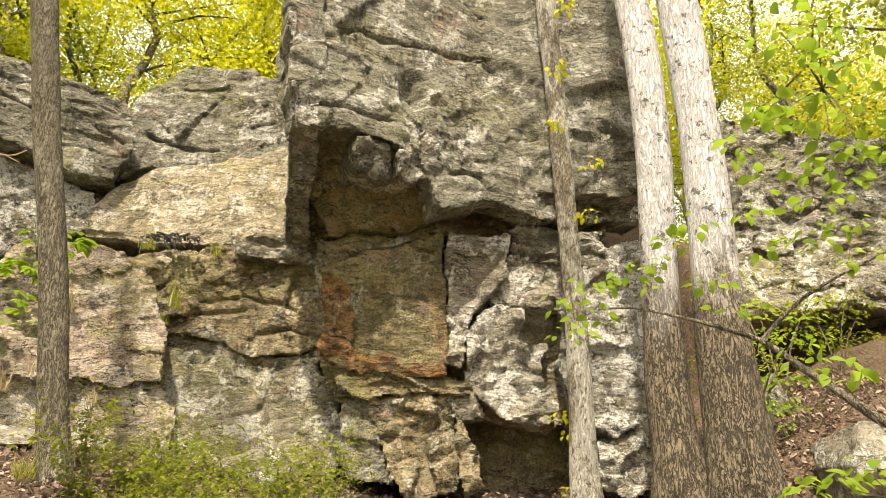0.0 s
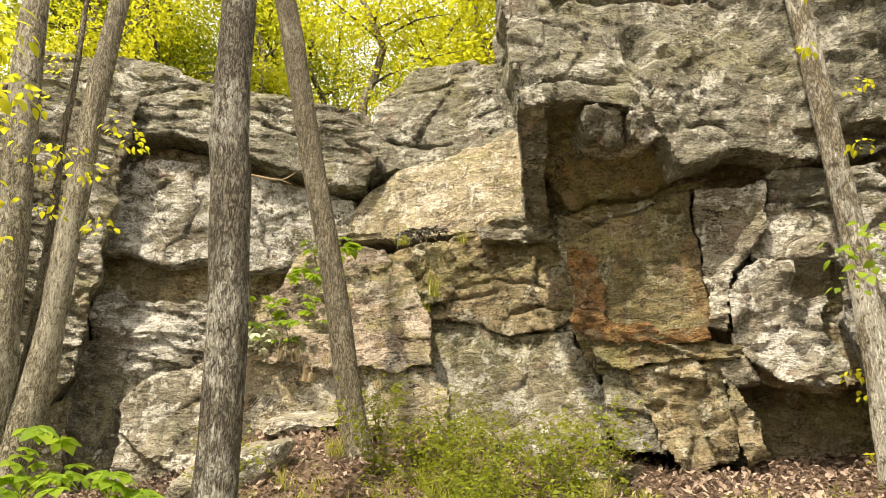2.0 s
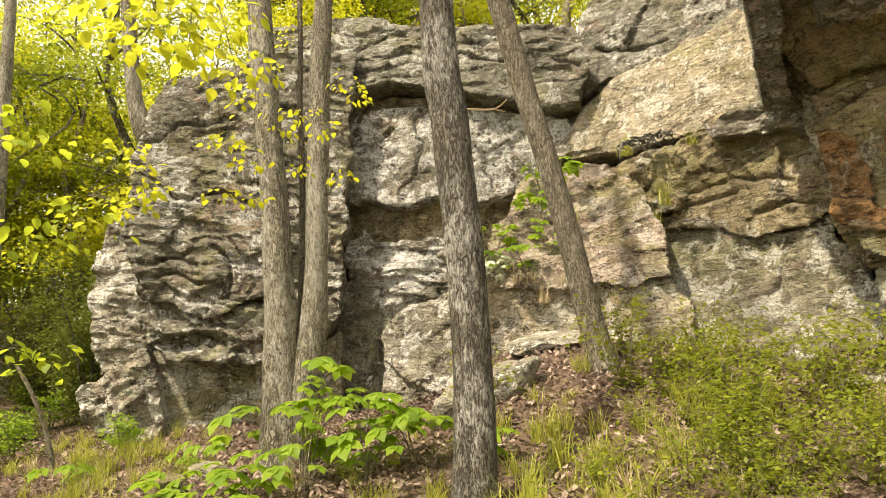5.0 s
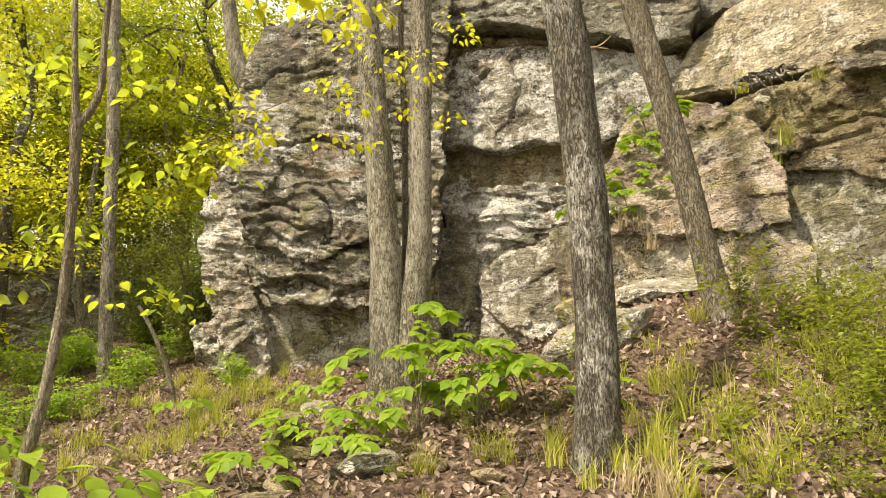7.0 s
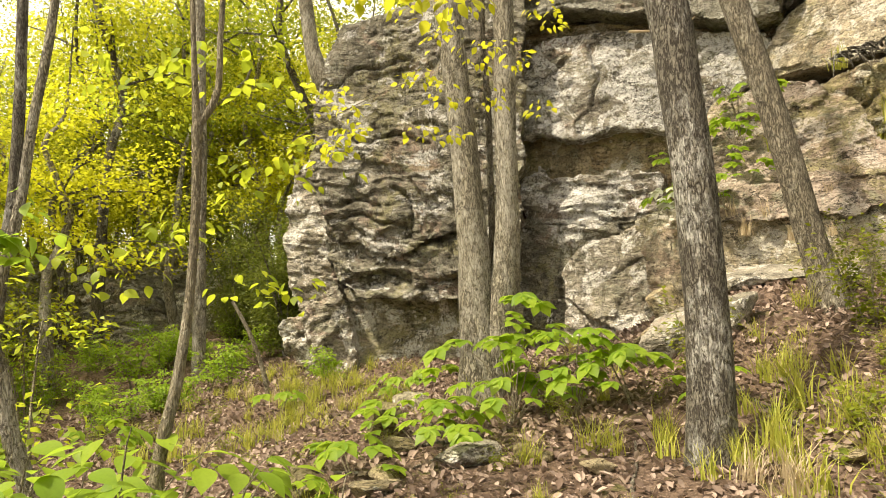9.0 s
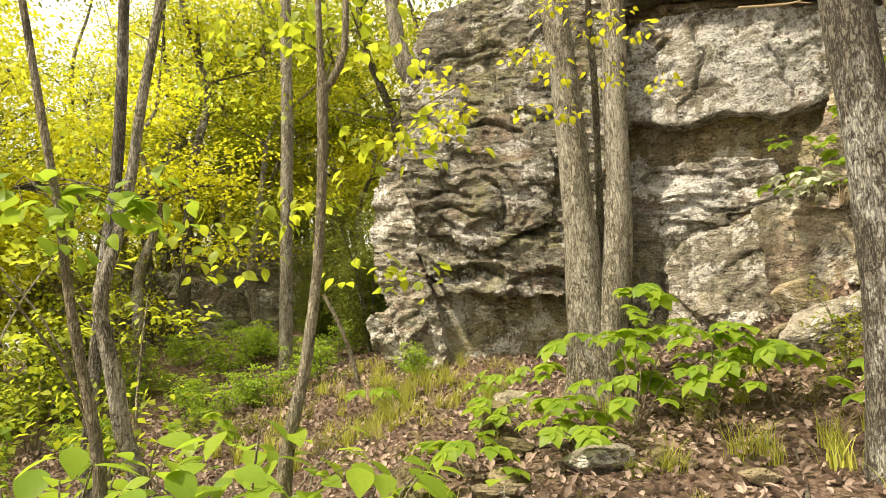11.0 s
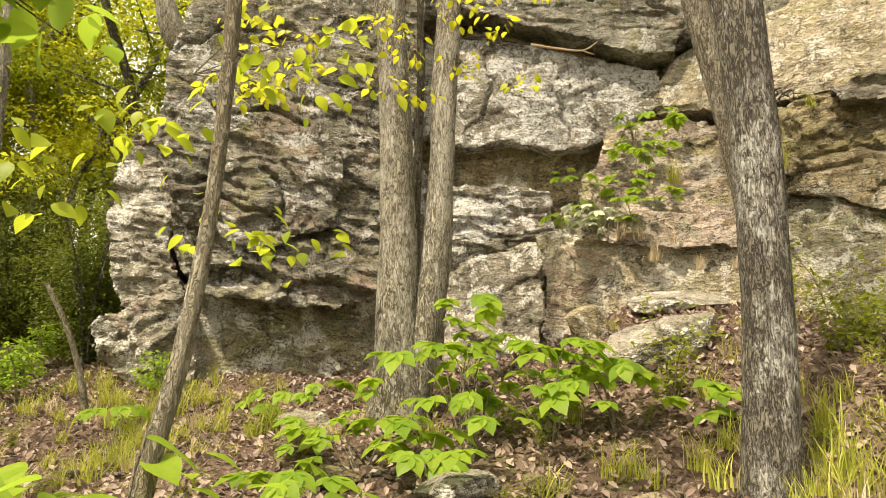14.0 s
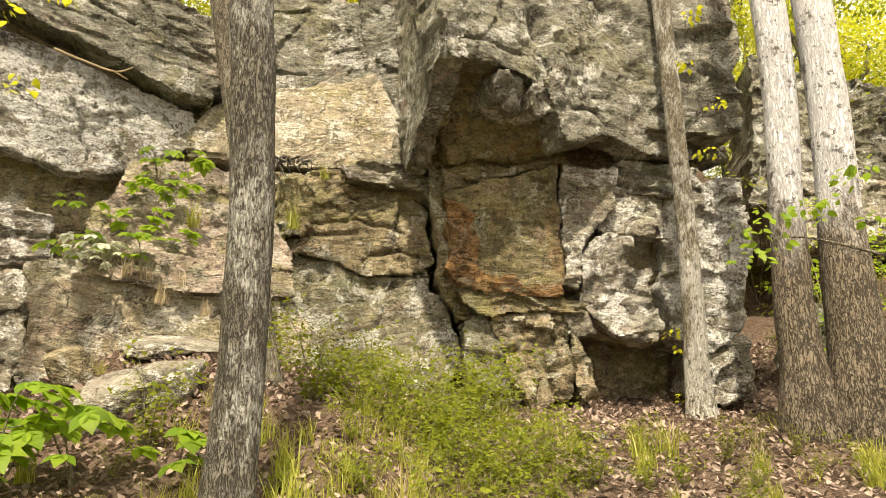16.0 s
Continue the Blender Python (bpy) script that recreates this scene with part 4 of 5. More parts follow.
OVER_SPRAYS = [(1.94, 3.36, 3.97), (2.11, 3.28, 3.95), (2.11, 3.42, 3.74), (2.08, 3.55, 3.55), (1.88, 3.63, 3.61), (1.87, 3.71, 3.48), (2.28, 3.42, 3.57), (2.34, 3.25, 3.76), (2.25, 3.6, 3.26), (2.41, 3.55, 3.16), (2.05, 3.71, 3.28), (2.34, 3.49, 3.38)]
BRANCH_SPRAYS = [(0.95, 5.35, 2.87), (0.99, 5.39, 2.65), (1.21, 5.25, 3.02), (1.51, 5.14, 3.13), (1.79, 5.0, 3.27), (1.87, 4.93, 3.38), (2.02, 5.01, 2.96), (2.16, 5.02, 2.74), (2.23, 4.76, 3.43), (2.44, 4.76, 3.14), (2.64, 4.65, 3.17), (2.82, 4.52, 3.23), (2.66, 4.53, 3.44), (2.91, 4.55, 2.99), (1.47, 5.19, 3.01), (1.17, 5.33, 2.77)]
LOW_SPRAYS = [(1.98, 3.64, 2.15), (1.99, 3.7, 1.53), (2.11, 3.63, 1.57), (2.13, 3.58, 2.05), (1.89, 3.75, 1.5)]
LEFT_SPRAYS = [(-4.22, 1.71, 4.02), (-4.1, 1.88, 4.1), (-4.12, 2.01, 3.97), (-3.94, 2.16, 4.12), (-4.11, 2.17, 3.84), (-3.92, 2.32, 4.0), (-4.0, 2.47, 3.72), (-4.25, 1.91, 3.81)]
SIDE_SPRAYS = [(-6.61, 3.02, 3.36), (-6.5, 3.13, 3.58), (-6.57, 2.81, 3.8), (-6.03, 3.63, 4.07), (-6.47, 2.89, 3.97), (-6.67, 2.84, 3.45)]
S1_SPRAYS = [(-4.69, 0.79, 3.26), (-4.8, 0.68, 3.06), (-4.53, 1.24, 3.27), (-4.53, 1.39, 3.11), (-4.77, 1.31, 2.5), (-4.66, 1.5, 2.6), (-4.76, 1.59, 1.83), (-4.88, 1.32, 1.84), (-5.0, 0.85, 2.11), (-4.94, 1.01, 2.22), (-5.08, 0.65, 1.87), (-4.64, 1.06, 3.17), (-5.11, 0.45, 2.05), (-4.5, 1.76, 2.7), (-4.75, 0.57, 3.24)]
FAR_LEFT_SPRAYS = [(-9.59, -0.16, 4.59), (-9.81, 0.2, 3.8), (-9.43, 1.04, 4.71), (-9.51, 1.51, 4.5), (-9.91, -0.15, 3.46), (-9.44, 1.98, 4.4), (-10.04, -0.26, 2.67), (-10.1, 0.0, 1.72), (-10.11, -0.14, 1.2)]
NEAR_LEAVES = [(-3.78, -0.42, 1.9), (-3.75, -0.35, 1.94), (-3.77, -0.27, 1.86), (-3.73, -0.21, 1.93), (-3.7, -0.14, 1.96), (-3.7, -0.09, 1.93), (-3.73, -0.12, 1.9), (-3.71, -0.04, 1.88), (-3.7, 0.01, 1.85), (-3.72, -0.2, 1.97), (-3.75, -0.39, 1.97), (-3.68, -0.02, 1.94)]
CLIFF_PLANTS = [(-5.62, 7.45, 3.12), (-5.4, 7.5, 3.02), (-6.0, 7.8, 3.15), (-5.3, 7.85, 3.6), (-5.05, 8.1, 4.0), (-4.9, 8.4, 4.5), (-5.8, 7.7, 3.2), (-5.1, 7.6, 3.15)]


LEAF_MESHES = {}


def leaf_objects(root, shape_name, centre, radius, count, size, flat, droop, material, rng):
    """Single leaves round a place, each a part of its own on one shared mesh."""
    key = (shape_name, material.name)
    if key not in LEAF_MESHES:
        LEAF_MESHES[key] = mesh_from("leaf", *leaves(OVAL_LEAF, [(0, 0, 0)], [(0, 1, 0)], [(0, 0, 1)], [1.0]), material)
    for p, a, u, s in zip(*spray(np.asarray(centre), radius, count, size, flat, droop, rng)):
        y = Vector(a).normalized()
        x = y.cross(Vector(u)).normalized()
        z = x.cross(y)
        leaf = new("leaf", LEAF_MESHES[key])
        leaf.parent = root
        leaf.matrix_basis = Matrix.Translation(p) @ Matrix((x, y, z)).transposed().to_4x4() @ Matrix.Scale(s, 4)


def big_tree(label, trunks, bark, tufts=(), leaf=LEAF_YELLOW, sides=20, crown=True, seed=1, tuft_size=0.085, tuft_radius=0.16, tuft_count=14, gap=0.12):
    """A standing tree: its trunk or trunks, leaf tufts on them, limbs and crown overhead."""
    rng = np.random.default_rng(seed)
    root = tagged(new("tree"), label, "tree")
    for k, pts in enumerate(trunks):
        v, f = tube(pts, sides, gap, 0.07, seed + k)
        piece("trunk", v, f, bark, root)
    if crown:
        high_crown(root, trunks[0][-1][:3], rng, bark=bark)
    for c in tufts:
        if tuft_count > 30:
            v, f = sprays(OVAL_LEAF, [c], tuft_radius, tuft_count, tuft_size, 0.5, 0.5, rng)
            tagged(piece("leaf_tuft", v, f, leaf, root), kind="stuff")
        else:
            leaf_objects(root, "oval", c, tuft_radius, tuft_count, tuft_size, 0.5, 0.5, leaf, rng)
    return root


# ---- the trees close by ----
big_tree("tall straight tree with dark furrowed lichen-flecked bark", [raised(rooted(T2), 10.5)], BARK_DARK, seed=2)
big_tree("slim leaning tree with scaly tan bark before the cliff", [raised(rooted(T3), 11, (-0.9, -0.5))], BARK_TAN, seed=3)
big_tree("twin-stemmed grey tree with furrowed bark and yellow leaf tufts",
         [raised(rooted(TWL), 10.5, (-0.3, 0)), raised([(-6.36, 4.67, 0.6, 0.2)] + TWR, 10, (0.2, 0.3))], BARK_GREY, TWIN_SPRAYS, seed=4, tuft_count=17, tuft_radius=0.2, tuft_size=0.07)
big_tree("thin pale sapling beside the twin-stemmed tree", [raised(rooted([(-6.5, 4.9, 1.2, 0.05)] + TWS), 8.5)], BARK_TAN, FACE_SPRAYS, sides=8, crown=False, seed=5, tuft_size=0.075)
big_tree("old double-trunked tree with white lichened bark above", [raised(rooted(BL, 0.4), 12), raised(rooted(BR, 0.4), 12.5)], BARK_WHITE, seed=6, sides=28)
big_tree("slender pale tree growing against the cliff", [raised(rooted(T4), 12)], BARK_PALE, T4_SPRAYS, LEAF_YELLOW, seed=7, tuft_size=0.075, tuft_radius=0.13)
big_tree("young forked tree with greenish bark on the slope", [rooted(S1), raised(S1R, 6), raised(S1L, 5.5)], BARK_YOUNG, S1_SPRAYS, LEAF_SPRING, sides=12, crown=False, seed=8, tuft_radius=0.26, tuft_count=17, tuft_size=0.085)
big_tree("straight slender woodland tree with grey bark", [raised(rooted(S2), 12)], BARK_GREY, (), sides=12, seed=9)
big_tree("crooked tree with peeling pale bark", [raised(rooted(BENT), 8, (0.2, 0.5))], BARK_GREY, FAR_LEFT_SPRAYS, LEAF_SPRING, sides=12, crown=False, seed=10, tuft_radius=0.55, tuft_count=70, tuft_size=0.075)
big_tree("slim dark-barked woodland tree", [raised(rooted(DARK), 10)], BARK_DARK, (), sides=12, seed=11)
big_tree("young leaning tree with smooth brown bark", [raised(rooted(F1, 0.25, 1.1), 4.5, (-0.3, -0.4))], BARK_YOUNG, [(-3.72, -0.41, 1.89), (-3.67, -0.28, 1.85), (-3.76, -0.11, 1.95), (-3.78, 0.01, 1.94), (-3.65, -0.27, 1.74), (-3.7, -0.39, 1.96), (-3.89, -0.04, 2.12)], LEAF_BROAD, sides=14, crown=False, seed=12, tuft_radius=0.13, tuft_count=8, tuft_size=0.075)
big_tree("bent grey tree rooted on the cliff top", [raised(HORN, 13)], BARK_GREY, (), sides=12, seed=13)
big_tree("thin bare arched sapling on the slope", [rooted(ARCH)], BARK_YOUNG, (), sides=6, crown=False, seed=14)


def leafy_branch(label, lines, centres, leaf, size, radius, count, seed):
    """A low branch reaching in from a neighbour: twigs and separate leaf sprays."""
    rng = np.random.default_rng(seed)
    root = tagged(new("leafy_branch"), label, "branch")
    for k, pts in enumerate(lines):
        v, f = tube(pts, 7, 0.1, 0.08, seed + k)
        piece("twig", v, f, BARK_TAN, root)
    for c in centres:
        leaf_objects(root, "oval", c, radius, count, size, 0.35, 0.3, leaf, rng)
    return root


def twigs_to(hub, centres, r=0.006):
    return [[(*hub, r), *[((h0 + c0) / 2, (h1 + c1) / 2, (h2 + c2) / 2 + 0.04, r * 0.8) for (h0, h1, h2), (c0, c1, c2) in [(hub, c)]], (*c, r * 0.4)] for c in centres]


leafy_branch("long pale branch with sprays of fresh green leaves", [[(4.6, 4.2, 1.0, 0.05), (3.7, 4.45, 1.5, 0.042)] + BRN, BRN2], BRANCH_SPRAYS, LEAF_BROAD, 0.085, 0.19, 13, 21)
leafy_branch("overhanging twigs with broad young green leaves", twigs_to((2.7, 4.3, 4.2), OVER_SPRAYS), OVER_SPRAYS, LEAF_BROAD, 0.085, 0.24, 16, 22)
leafy_branch("low twigs with fresh green leaves beside the old tree", twigs_to((2.7, 3.2, 0.6), LOW_SPRAYS), LOW_SPRAYS, LEAF_BROAD, 0.09, 0.2, 12, 23)
leafy_branch("hanging branch with yellow-green leaves", twigs_to((-4.4, 2.4, 4.9), LEFT_SPRAYS), LEFT_SPRAYS, LEAF_CANOPY, 0.10, 0.32, 26, 24)
leafy_branch("small branch with yellow-green leaf sprays", twigs_to((-7.2, 2.8, 3.6), SIDE_SPRAYS), SIDE_SPRAYS, LEAF_CANOPY, 0.085, 0.22, 18, 25)
leafy_branch("thin branch with round translucent green leaves", twigs_to((-3.85, -0.45, 1.98), NEAR_LEAVES, 0.003), NEAR_LEAVES, LEAF_BROAD, 0.075, 0.06, 3, 26)


# ---- the woods round about ----
def forest_tree(height, seed, leaf):
    """A tall woodland tree: trunk, limbs and a deep uneven crown."""
    rng = np.random.default_rng(seed)
    root = tagged(new("forest_tree"), "tall slim spring tree with yellow-green leaves", "tree", "woodland trees")
    line = [(0, 0, -0.4, 0.14)]
    for k in range(1, 7):
        line.append((*(rng.normal(0, 0.10 * k, 2)), height * k / 6, 0.13 * (1 - k / 6.6)))
    v, f = tube(line, 9, 0.5, 0.08, seed)
    piece("trunk", v, f, BARK_GREY if seed % 2 else BARK_DARK, root)
    ends = []
    for k in range(13):
        s = rng.uniform(0.2, 1.0)
        j = s * 6
        base = np.array([np.interp(j, range(7), [p[i] for p in line]) for i in range(3)])
        a, reach = rng.uniform(0, 2 * np.pi), rng.uniform(0.8, 2.3) * (1.25 - 0.6 * s)
        end = base + (math.cos(a) * reach, math.sin(a) * reach, rng.uniform(0.1, 0.9))
        mid = (base + end) / 2 + (0, 0, rng.uniform(-0.1, 0.25))
        if k < 6:
            v, f = tube([(*base, 0.03), (*mid, 0.02), (*end, 0.005)], 5, 0.5, 0.05, k)
            piece("limb", v, f, BARK_DARK, root)
        for q in (0.45, 0.75, 1.0):
            ends.append(base * (1 - q) + end * q + rng.normal(0, 0.25, 3))
    v, f = sprays(SMALL_LEAF, ends, 0.75, 110, 0.108, 0.4, 0.3, rng)
    tagged(piece("crown", v, f, leaf, root), kind="stuff")
    return root


def bushy_sapling(height, seed, leaf):
    """Understorey: a few thin stems with layered leaf sprays."""
    rng = np.random.default_rng(seed)
    root = tagged(new("sapling"), "understorey sapling with layered sprays of green leaves", "sapling", "understorey saplings")
    ends = []
    for k in range(3):
        a = rng.uniform(0, 2 * np.pi)
        tip = np.array([math.cos(a) * 0.5, math.sin(a) * 0.5, 1.0]) * height * rng.uniform(0.6, 1)
        v, f = tube([(0, 0, -0.15, 0.016), (*(tip * (0.35, 0.35, 0.55)), 0.011), (*tip, 0.003)], 5, 0.3, 0.05, k)
        piece("stem", v, f, BARK_YOUNG, root)
        for q in np.linspace(0.3, 1, 5):
            ends.append(tip * (q * 0.7, q * 0.7, q) + rng.normal(0, 0.16, 3) * height * 0.5)
    v, f = sprays(SMALL_LEAF, ends, 0.26 * height ** 0.5, 30, 0.078, 0.25, 0.25, rng)
    tagged(piece("foliage", v, f, leaf, root), kind="stuff")
    return root


def dark_bush(seed, height):
    """An evergreen bush: many thin stems, small dark leaves."""
    rng = np.random.default_rng(seed)
    root = tagged(new("evergreen_bush"), "dense evergreen bush with small dark green leaves", "bush", "evergreen bushes")
    ends = []
    for k in range(8):
        a, lean = rng.uniform(0, 2 * np.pi), rng.uniform(0.1, 0.45)
        tip = np.array([math.cos(a) * lean, math.sin(a) * lean, 1.0]) * height * rng.uniform(0.6, 1)
        v, f = tube([(0, 0, -0.3, 0.03), (*(tip * (0.3, 0.3, 0.5)), 0.02), (*tip, 0.004)], 5, 0.3, 0.05, k)
        piece("stem", v, f, BARK_DARK, root)
        for q in np.linspace(0.12, 1, 8):
            ends.append(tip * (q * 0.8, q * 0.8, q) + rng.normal(0, 0.2, 3))
    v, f = sprays(SMALL_LEAF, ends, 0.42, 95, 0.075, 0.7, 0.2, rng)
    tagged(piece("foliage", v, f, LEAF_DARK, root), kind="stuff")
    return root


def scatter_woods():
    rng = np.random.default_rng(77)
    bushes = [dark_bush(1, 3.2), dark_bush(2, 2.3)]
    tall = [forest_tree(h, s, m) for h, s, m in ((9, 1, LEAF_CANOPY), (11, 2, LEAF_CANOPY), (8, 3, LEAF_SHADED), (12, 4, LEAF_SHADED), (7, 5, LEAF_YELLOW))]
    low = [bushy_sapling(h, s, m) for h, s, m in ((1.3, 11, LEAF_BROAD), (2.2, 12, LEAF_SPRING), (1.7, 13, LEAF_SHADED), (2.8, 14, LEAF_SHADED), (0.8, 15, LEAF_BROAD))]
    spots = []

    def put(model, x, y, scale=1.0, sink=0.0):
        m = pose(x, y, float(ground_z(x, y)) - sink, rng.uniform(-5, 5), rng.uniform(-5, 5), rng.uniform(0, 360))
        if model.get("placed"):
            ob = copy_thing(model, m)
        else:
            ob, model["placed"] = model, 1
            ob.matrix_basis = m
        ob.scale = (scale,) * 3

    def clear(x, y, gap):
        if any((x - a) ** 2 + (y - b) ** 2 < gap * gap for a, b in spots):
            return False
        spots.append((x, y))
        return True

    def behind(x, y):
        return y - float(np.interp(x, CLIFF_X, CLIFF_Y))

    for x0, x1, y0, y1, n, gap in ((-13, 9, 8, 24, 52, 1.2), (2.5, 14, 13, 26, 26, 1.5), (-20, -10, 7.5, 17, 44, 1.0), (-30, -12.5, -9, 12, 70, 1.5), (8, 22, 2, 18, 18, 1.8), (-46, -28, -20, 30, 44, 2.5), (-26, 24, 24, 44, 30, 2.8), (-16, 16, -24, -9, 14, 3.0), (12, 34, -20, 26, 20, 2.8)):
        made, tries = 0, 0
        while made < n and tries < n * 12:
            tries += 1
            x, y = rng.uniform(x0, x1), rng.uniform(y0, y1)
            d = behind(x, y)
            if (x > -12.5 and x < 3.5 and d < 3.0) or (-0.8 < d < 2.5) or math.hypot(x, y) < 6.5 or (2.5 < x < 8 and d < 2.5 and y > 0) or (-16.5 < x < -11 and 1.5 < y < 7) or not clear(x, y, gap):
                continue
            put(tall[rng.integers(0, 5)], x, y, rng.uniform(0.8, 1.2))
            made += 1
    for k, (x, y) in enumerate(((-12.3, 5.0), (-12.9, 6.3), (-11.9, 6.5), (-13.6, 5.4), (-14.4, 7.0), (-12.6, 7.6), (-15.6, 6.0), (-13.2, 8.6), (-16.1, 5.5), (-18.9, 6.7), (-21.2, 7.7), (-24.8, 9.3))):
        put(bushes[k % 2], x, y, rng.uniform(0.8, 1.15))
    for k, (x, y) in enumerate(((-20.5, 8.2), (-21.5, 7.0), (-22.5, 9.5), (-21.0, 9.8), (-23.5, 8.0), (-16.6, 7.8), (-18.0, 8.9), (-15.4, 7.2), (-19.3, 7.4), (-24.5, 10.5), (-23.0, 6.0))):
        put(tall[k % 4], x, y, 1.05 + 0.05 * (k % 5))
    for k in range(34):
        x = rng.uniform(-9.5, 2.0)
        put(low[4], x, float(np.interp(x, CLIFF_X, CLIFF_Y)) + rng.uniform(2.0, 3.2), rng.uniform(0.5, 0.9))
    for x0, x1, y0, y1, n in ((-13, 9, 8, 18, 110), (-24, -13.5, -6, 9, 75), (-13.5, -10.5, -4, 2.5, 14), (6, 12, 5, 14, 14), (-10, -6.5, -3.5, 0.6, 14), (-17, -9.5, -4, 4.2, 90)):
        made = 0
        while made < n:
            x, y = rng.uniform(x0, x1), rng.uniform(y0, y1)
            d = behind(x, y)
            made += 1
            if (-12.2 < x < 3.2 and d < 2.35 and y > 2) or (-1.0 < d < 1.0) or (-18.5 < x < -13.4 and 1.0 < y < 7.0 and x0 == -24):
                continue
            small = x0 == -17
            put(low[4 if small else rng.integers(0, 5)], x, y, rng.uniform(0.4, 0.75) if small else rng.uniform(0.7, 1.25))

    rng = np.random.default_rng(41)
    for x0, x1, y0, y1, n, models in ((-30, -19.5, -8, 12, 26, tall), (-17, -8.5, -4.5, 1.2, 28, low), (-19, -12.5, 3.0, 6.5, 12, low[4:]), (-15, -9.5, 1.5, 4.6, 22, low[4:])):
        for k in range(n):
            x, y = rng.uniform(x0, x1), rng.uniform(y0, y1)
            if behind(x, y) < -0.8 or models is tall:
                put(models[k % len(models)], x, y, rng.uniform(0.85, 1.2) if models is tall else rng.uniform(0.5, 0.9))
    for x, y, size in ((-15.2, 5.2, 0.6), (-14.3, 5.9, 0.7), (-13.0, 5.6, 0.7)):
        put(bushes[1], x, y, size)


scatter_woods()


# ---- loose rocks ----
def boulder(label, place, size, material, seed, turn=0.0, flat=0.0, name="boulder"):
    """A weathered rock: a ball cut by planes into facets, then roughened."""
    rng = np.random.default_rng(seed)
    n, k = 90, 56
    a, b = np.meshgrid(np.linspace(0, 2 * np.pi, n), np.linspace(-np.pi / 2, np.pi / 2, k))
    d = np.stack([np.cos(b) * np.cos(a), np.cos(b) * np.sin(a), np.sin(b)], -1).reshape(-1, 3)
    r = np.full(len(d), 1.3)
    for j in range(13):
        w = rng.normal(0, 1, 3)
        w /= np.linalg.norm(w)
        dot = d @ w
        r = np.where(dot > 0.05, np.minimum(r, rng.uniform(0.62, 0.9) / np.maximum(dot, 0.05)), r)
    r = r + 0.05 * fbm(d, 1.9, 6, seed, 0.6)
    v = d * r[:, None] * np.asarray(size) / 2
    ob = piece(name, v, grid_faces(k, n), material)
    ob.data.set_sharp_from_angle(angle=radians(40))
    x, y, z = place
    ob.matrix_basis = pose(x, y, z, rng.uniform(-8, 8) + flat, rng.uniform(-8, 8), turn)
    return tagged(ob, label, "rock")


def on_ground(x, y, up=0.0):
    return (x, y, float(ground_z(x, y)) + up)


def fallen_slab(label, place, size, material, seed, turn, tip):
    """A tabular block broken off the cliff: flat faces, split edges, worn corners."""
    n = 46
    a = np.linspace(-1, 1, n)
    p, q = np.meshgrid(a, a)
    one = np.ones(p.size)
    p, q = p.ravel(), q.ravel()
    sides = [np.stack(k, 1) for k in ((p, q, one), (q, p, -one), (one, p, q), (-one, q, p), (q, one, p), (p, -one, q))]
    d, back = np.unique(np.concatenate(sides).round(5), axis=0, return_inverse=True)
    f = back.ravel()[np.concatenate([grid_faces(n, n) + k * n * n for k in range(6)])]
    round_off = 1 - 0.05 * (np.abs(d).sum(1) - 1).clip(0) ** 2
    d = d * round_off[:, None]
    d[:, 0] += 0.22 * d[:, 1] + 0.18 * d[:, 2]
    d[:, 1] *= 1 - 0.28 * (d[:, 0] + 1) / 2
    d[:, 2] *= 1 - 0.22 * d[:, 1]
    v = d * np.asarray(size) / 2
    v = v + 0.028 * np.stack([fbm(v, 4.0, 5, seed, 0.6), fbm(v, 4.0, 5, seed + 9, 0.6), fbm(v * (1, 1, 3), 4.0, 5, seed + 19, 0.6)], 1)
    ob = piece("boulder", v, f, material)
    ob.data.set_sharp_from_angle(angle=radians(40))
    ob.matrix_basis = pose(*place, *tip, turn)
    return tagged(ob, label, "rock")


fallen_slab("large tilted slab of grey-brown sandstone on the bank", (-4.3, 5.5, 1.42), (1.0, 0.66, 0.34), PALEROCK, 3, 24, (24, -14))
fallen_slab("brown sandstone block wedged beside the slab", (-4.85, 6.0, 1.4), (0.7, 0.45, 0.2), OCHREROCK, 5, 10, (14, -10))
boulder("flat pale sandstone slab under the leaning tree", on_ground(-4.6, 7.0, 0.02), (1.1, 0.7, 0.22), PALEROCK, 4, 10, 8)
boulder("dark brown boulder on the leaf litter", on_ground(-6.35, 3.25, 0.12), (0.38, 0.36, 0.42), ORANGEROCK, 5, 40)
boulder("squat brown boulder half buried in leaves", on_ground(-5.45, 1.95, 0.06), (0.42, 0.34, 0.34), ORANGEROCK, 6, 15)
boulder("pale flat rock among seedlings", on_ground(-4.85, 3.05, 0.05), (0.5, 0.42, 0.24), PALEROCK, 7, 60)
boulder("small weathered rock in the leaf litter", on_ground(-4.95, 2.3, 0.03), (0.42, 0.3, 0.2), OCHREROCK, 8, 100)
boulder("small weathered rock in the leaf litter", on_ground(-7.1, 4.1, 0.05), (0.5, 0.4, 0.28), OLIVEROCK, 9, 10)
boulder("grey rounded boulder at the foot of the cliff", on_ground(-2.05, 7.75, 0.16), (0.62, 0.5, 0.6), PALEROCK, 10, 20)
boulder("long mossy rock lying at the cliff's foot", on_ground(-1.25, 7.3, 0.06), (1.05, 0.36, 0.24), OLIVEROCK, 11, -8)
boulder("half-buried flat stone on the trail's edge", on_ground(-0.2, 6.4, 0.0), (0.55, 0.4, 0.14), OLIVEROCK, 12, 30)
boulder("grey boulder on the leaf-strewn bank", on_ground(3.6, 8.6, 0.25), (0.9, 0.8, 1.2), GREYROCK, 13, 20)
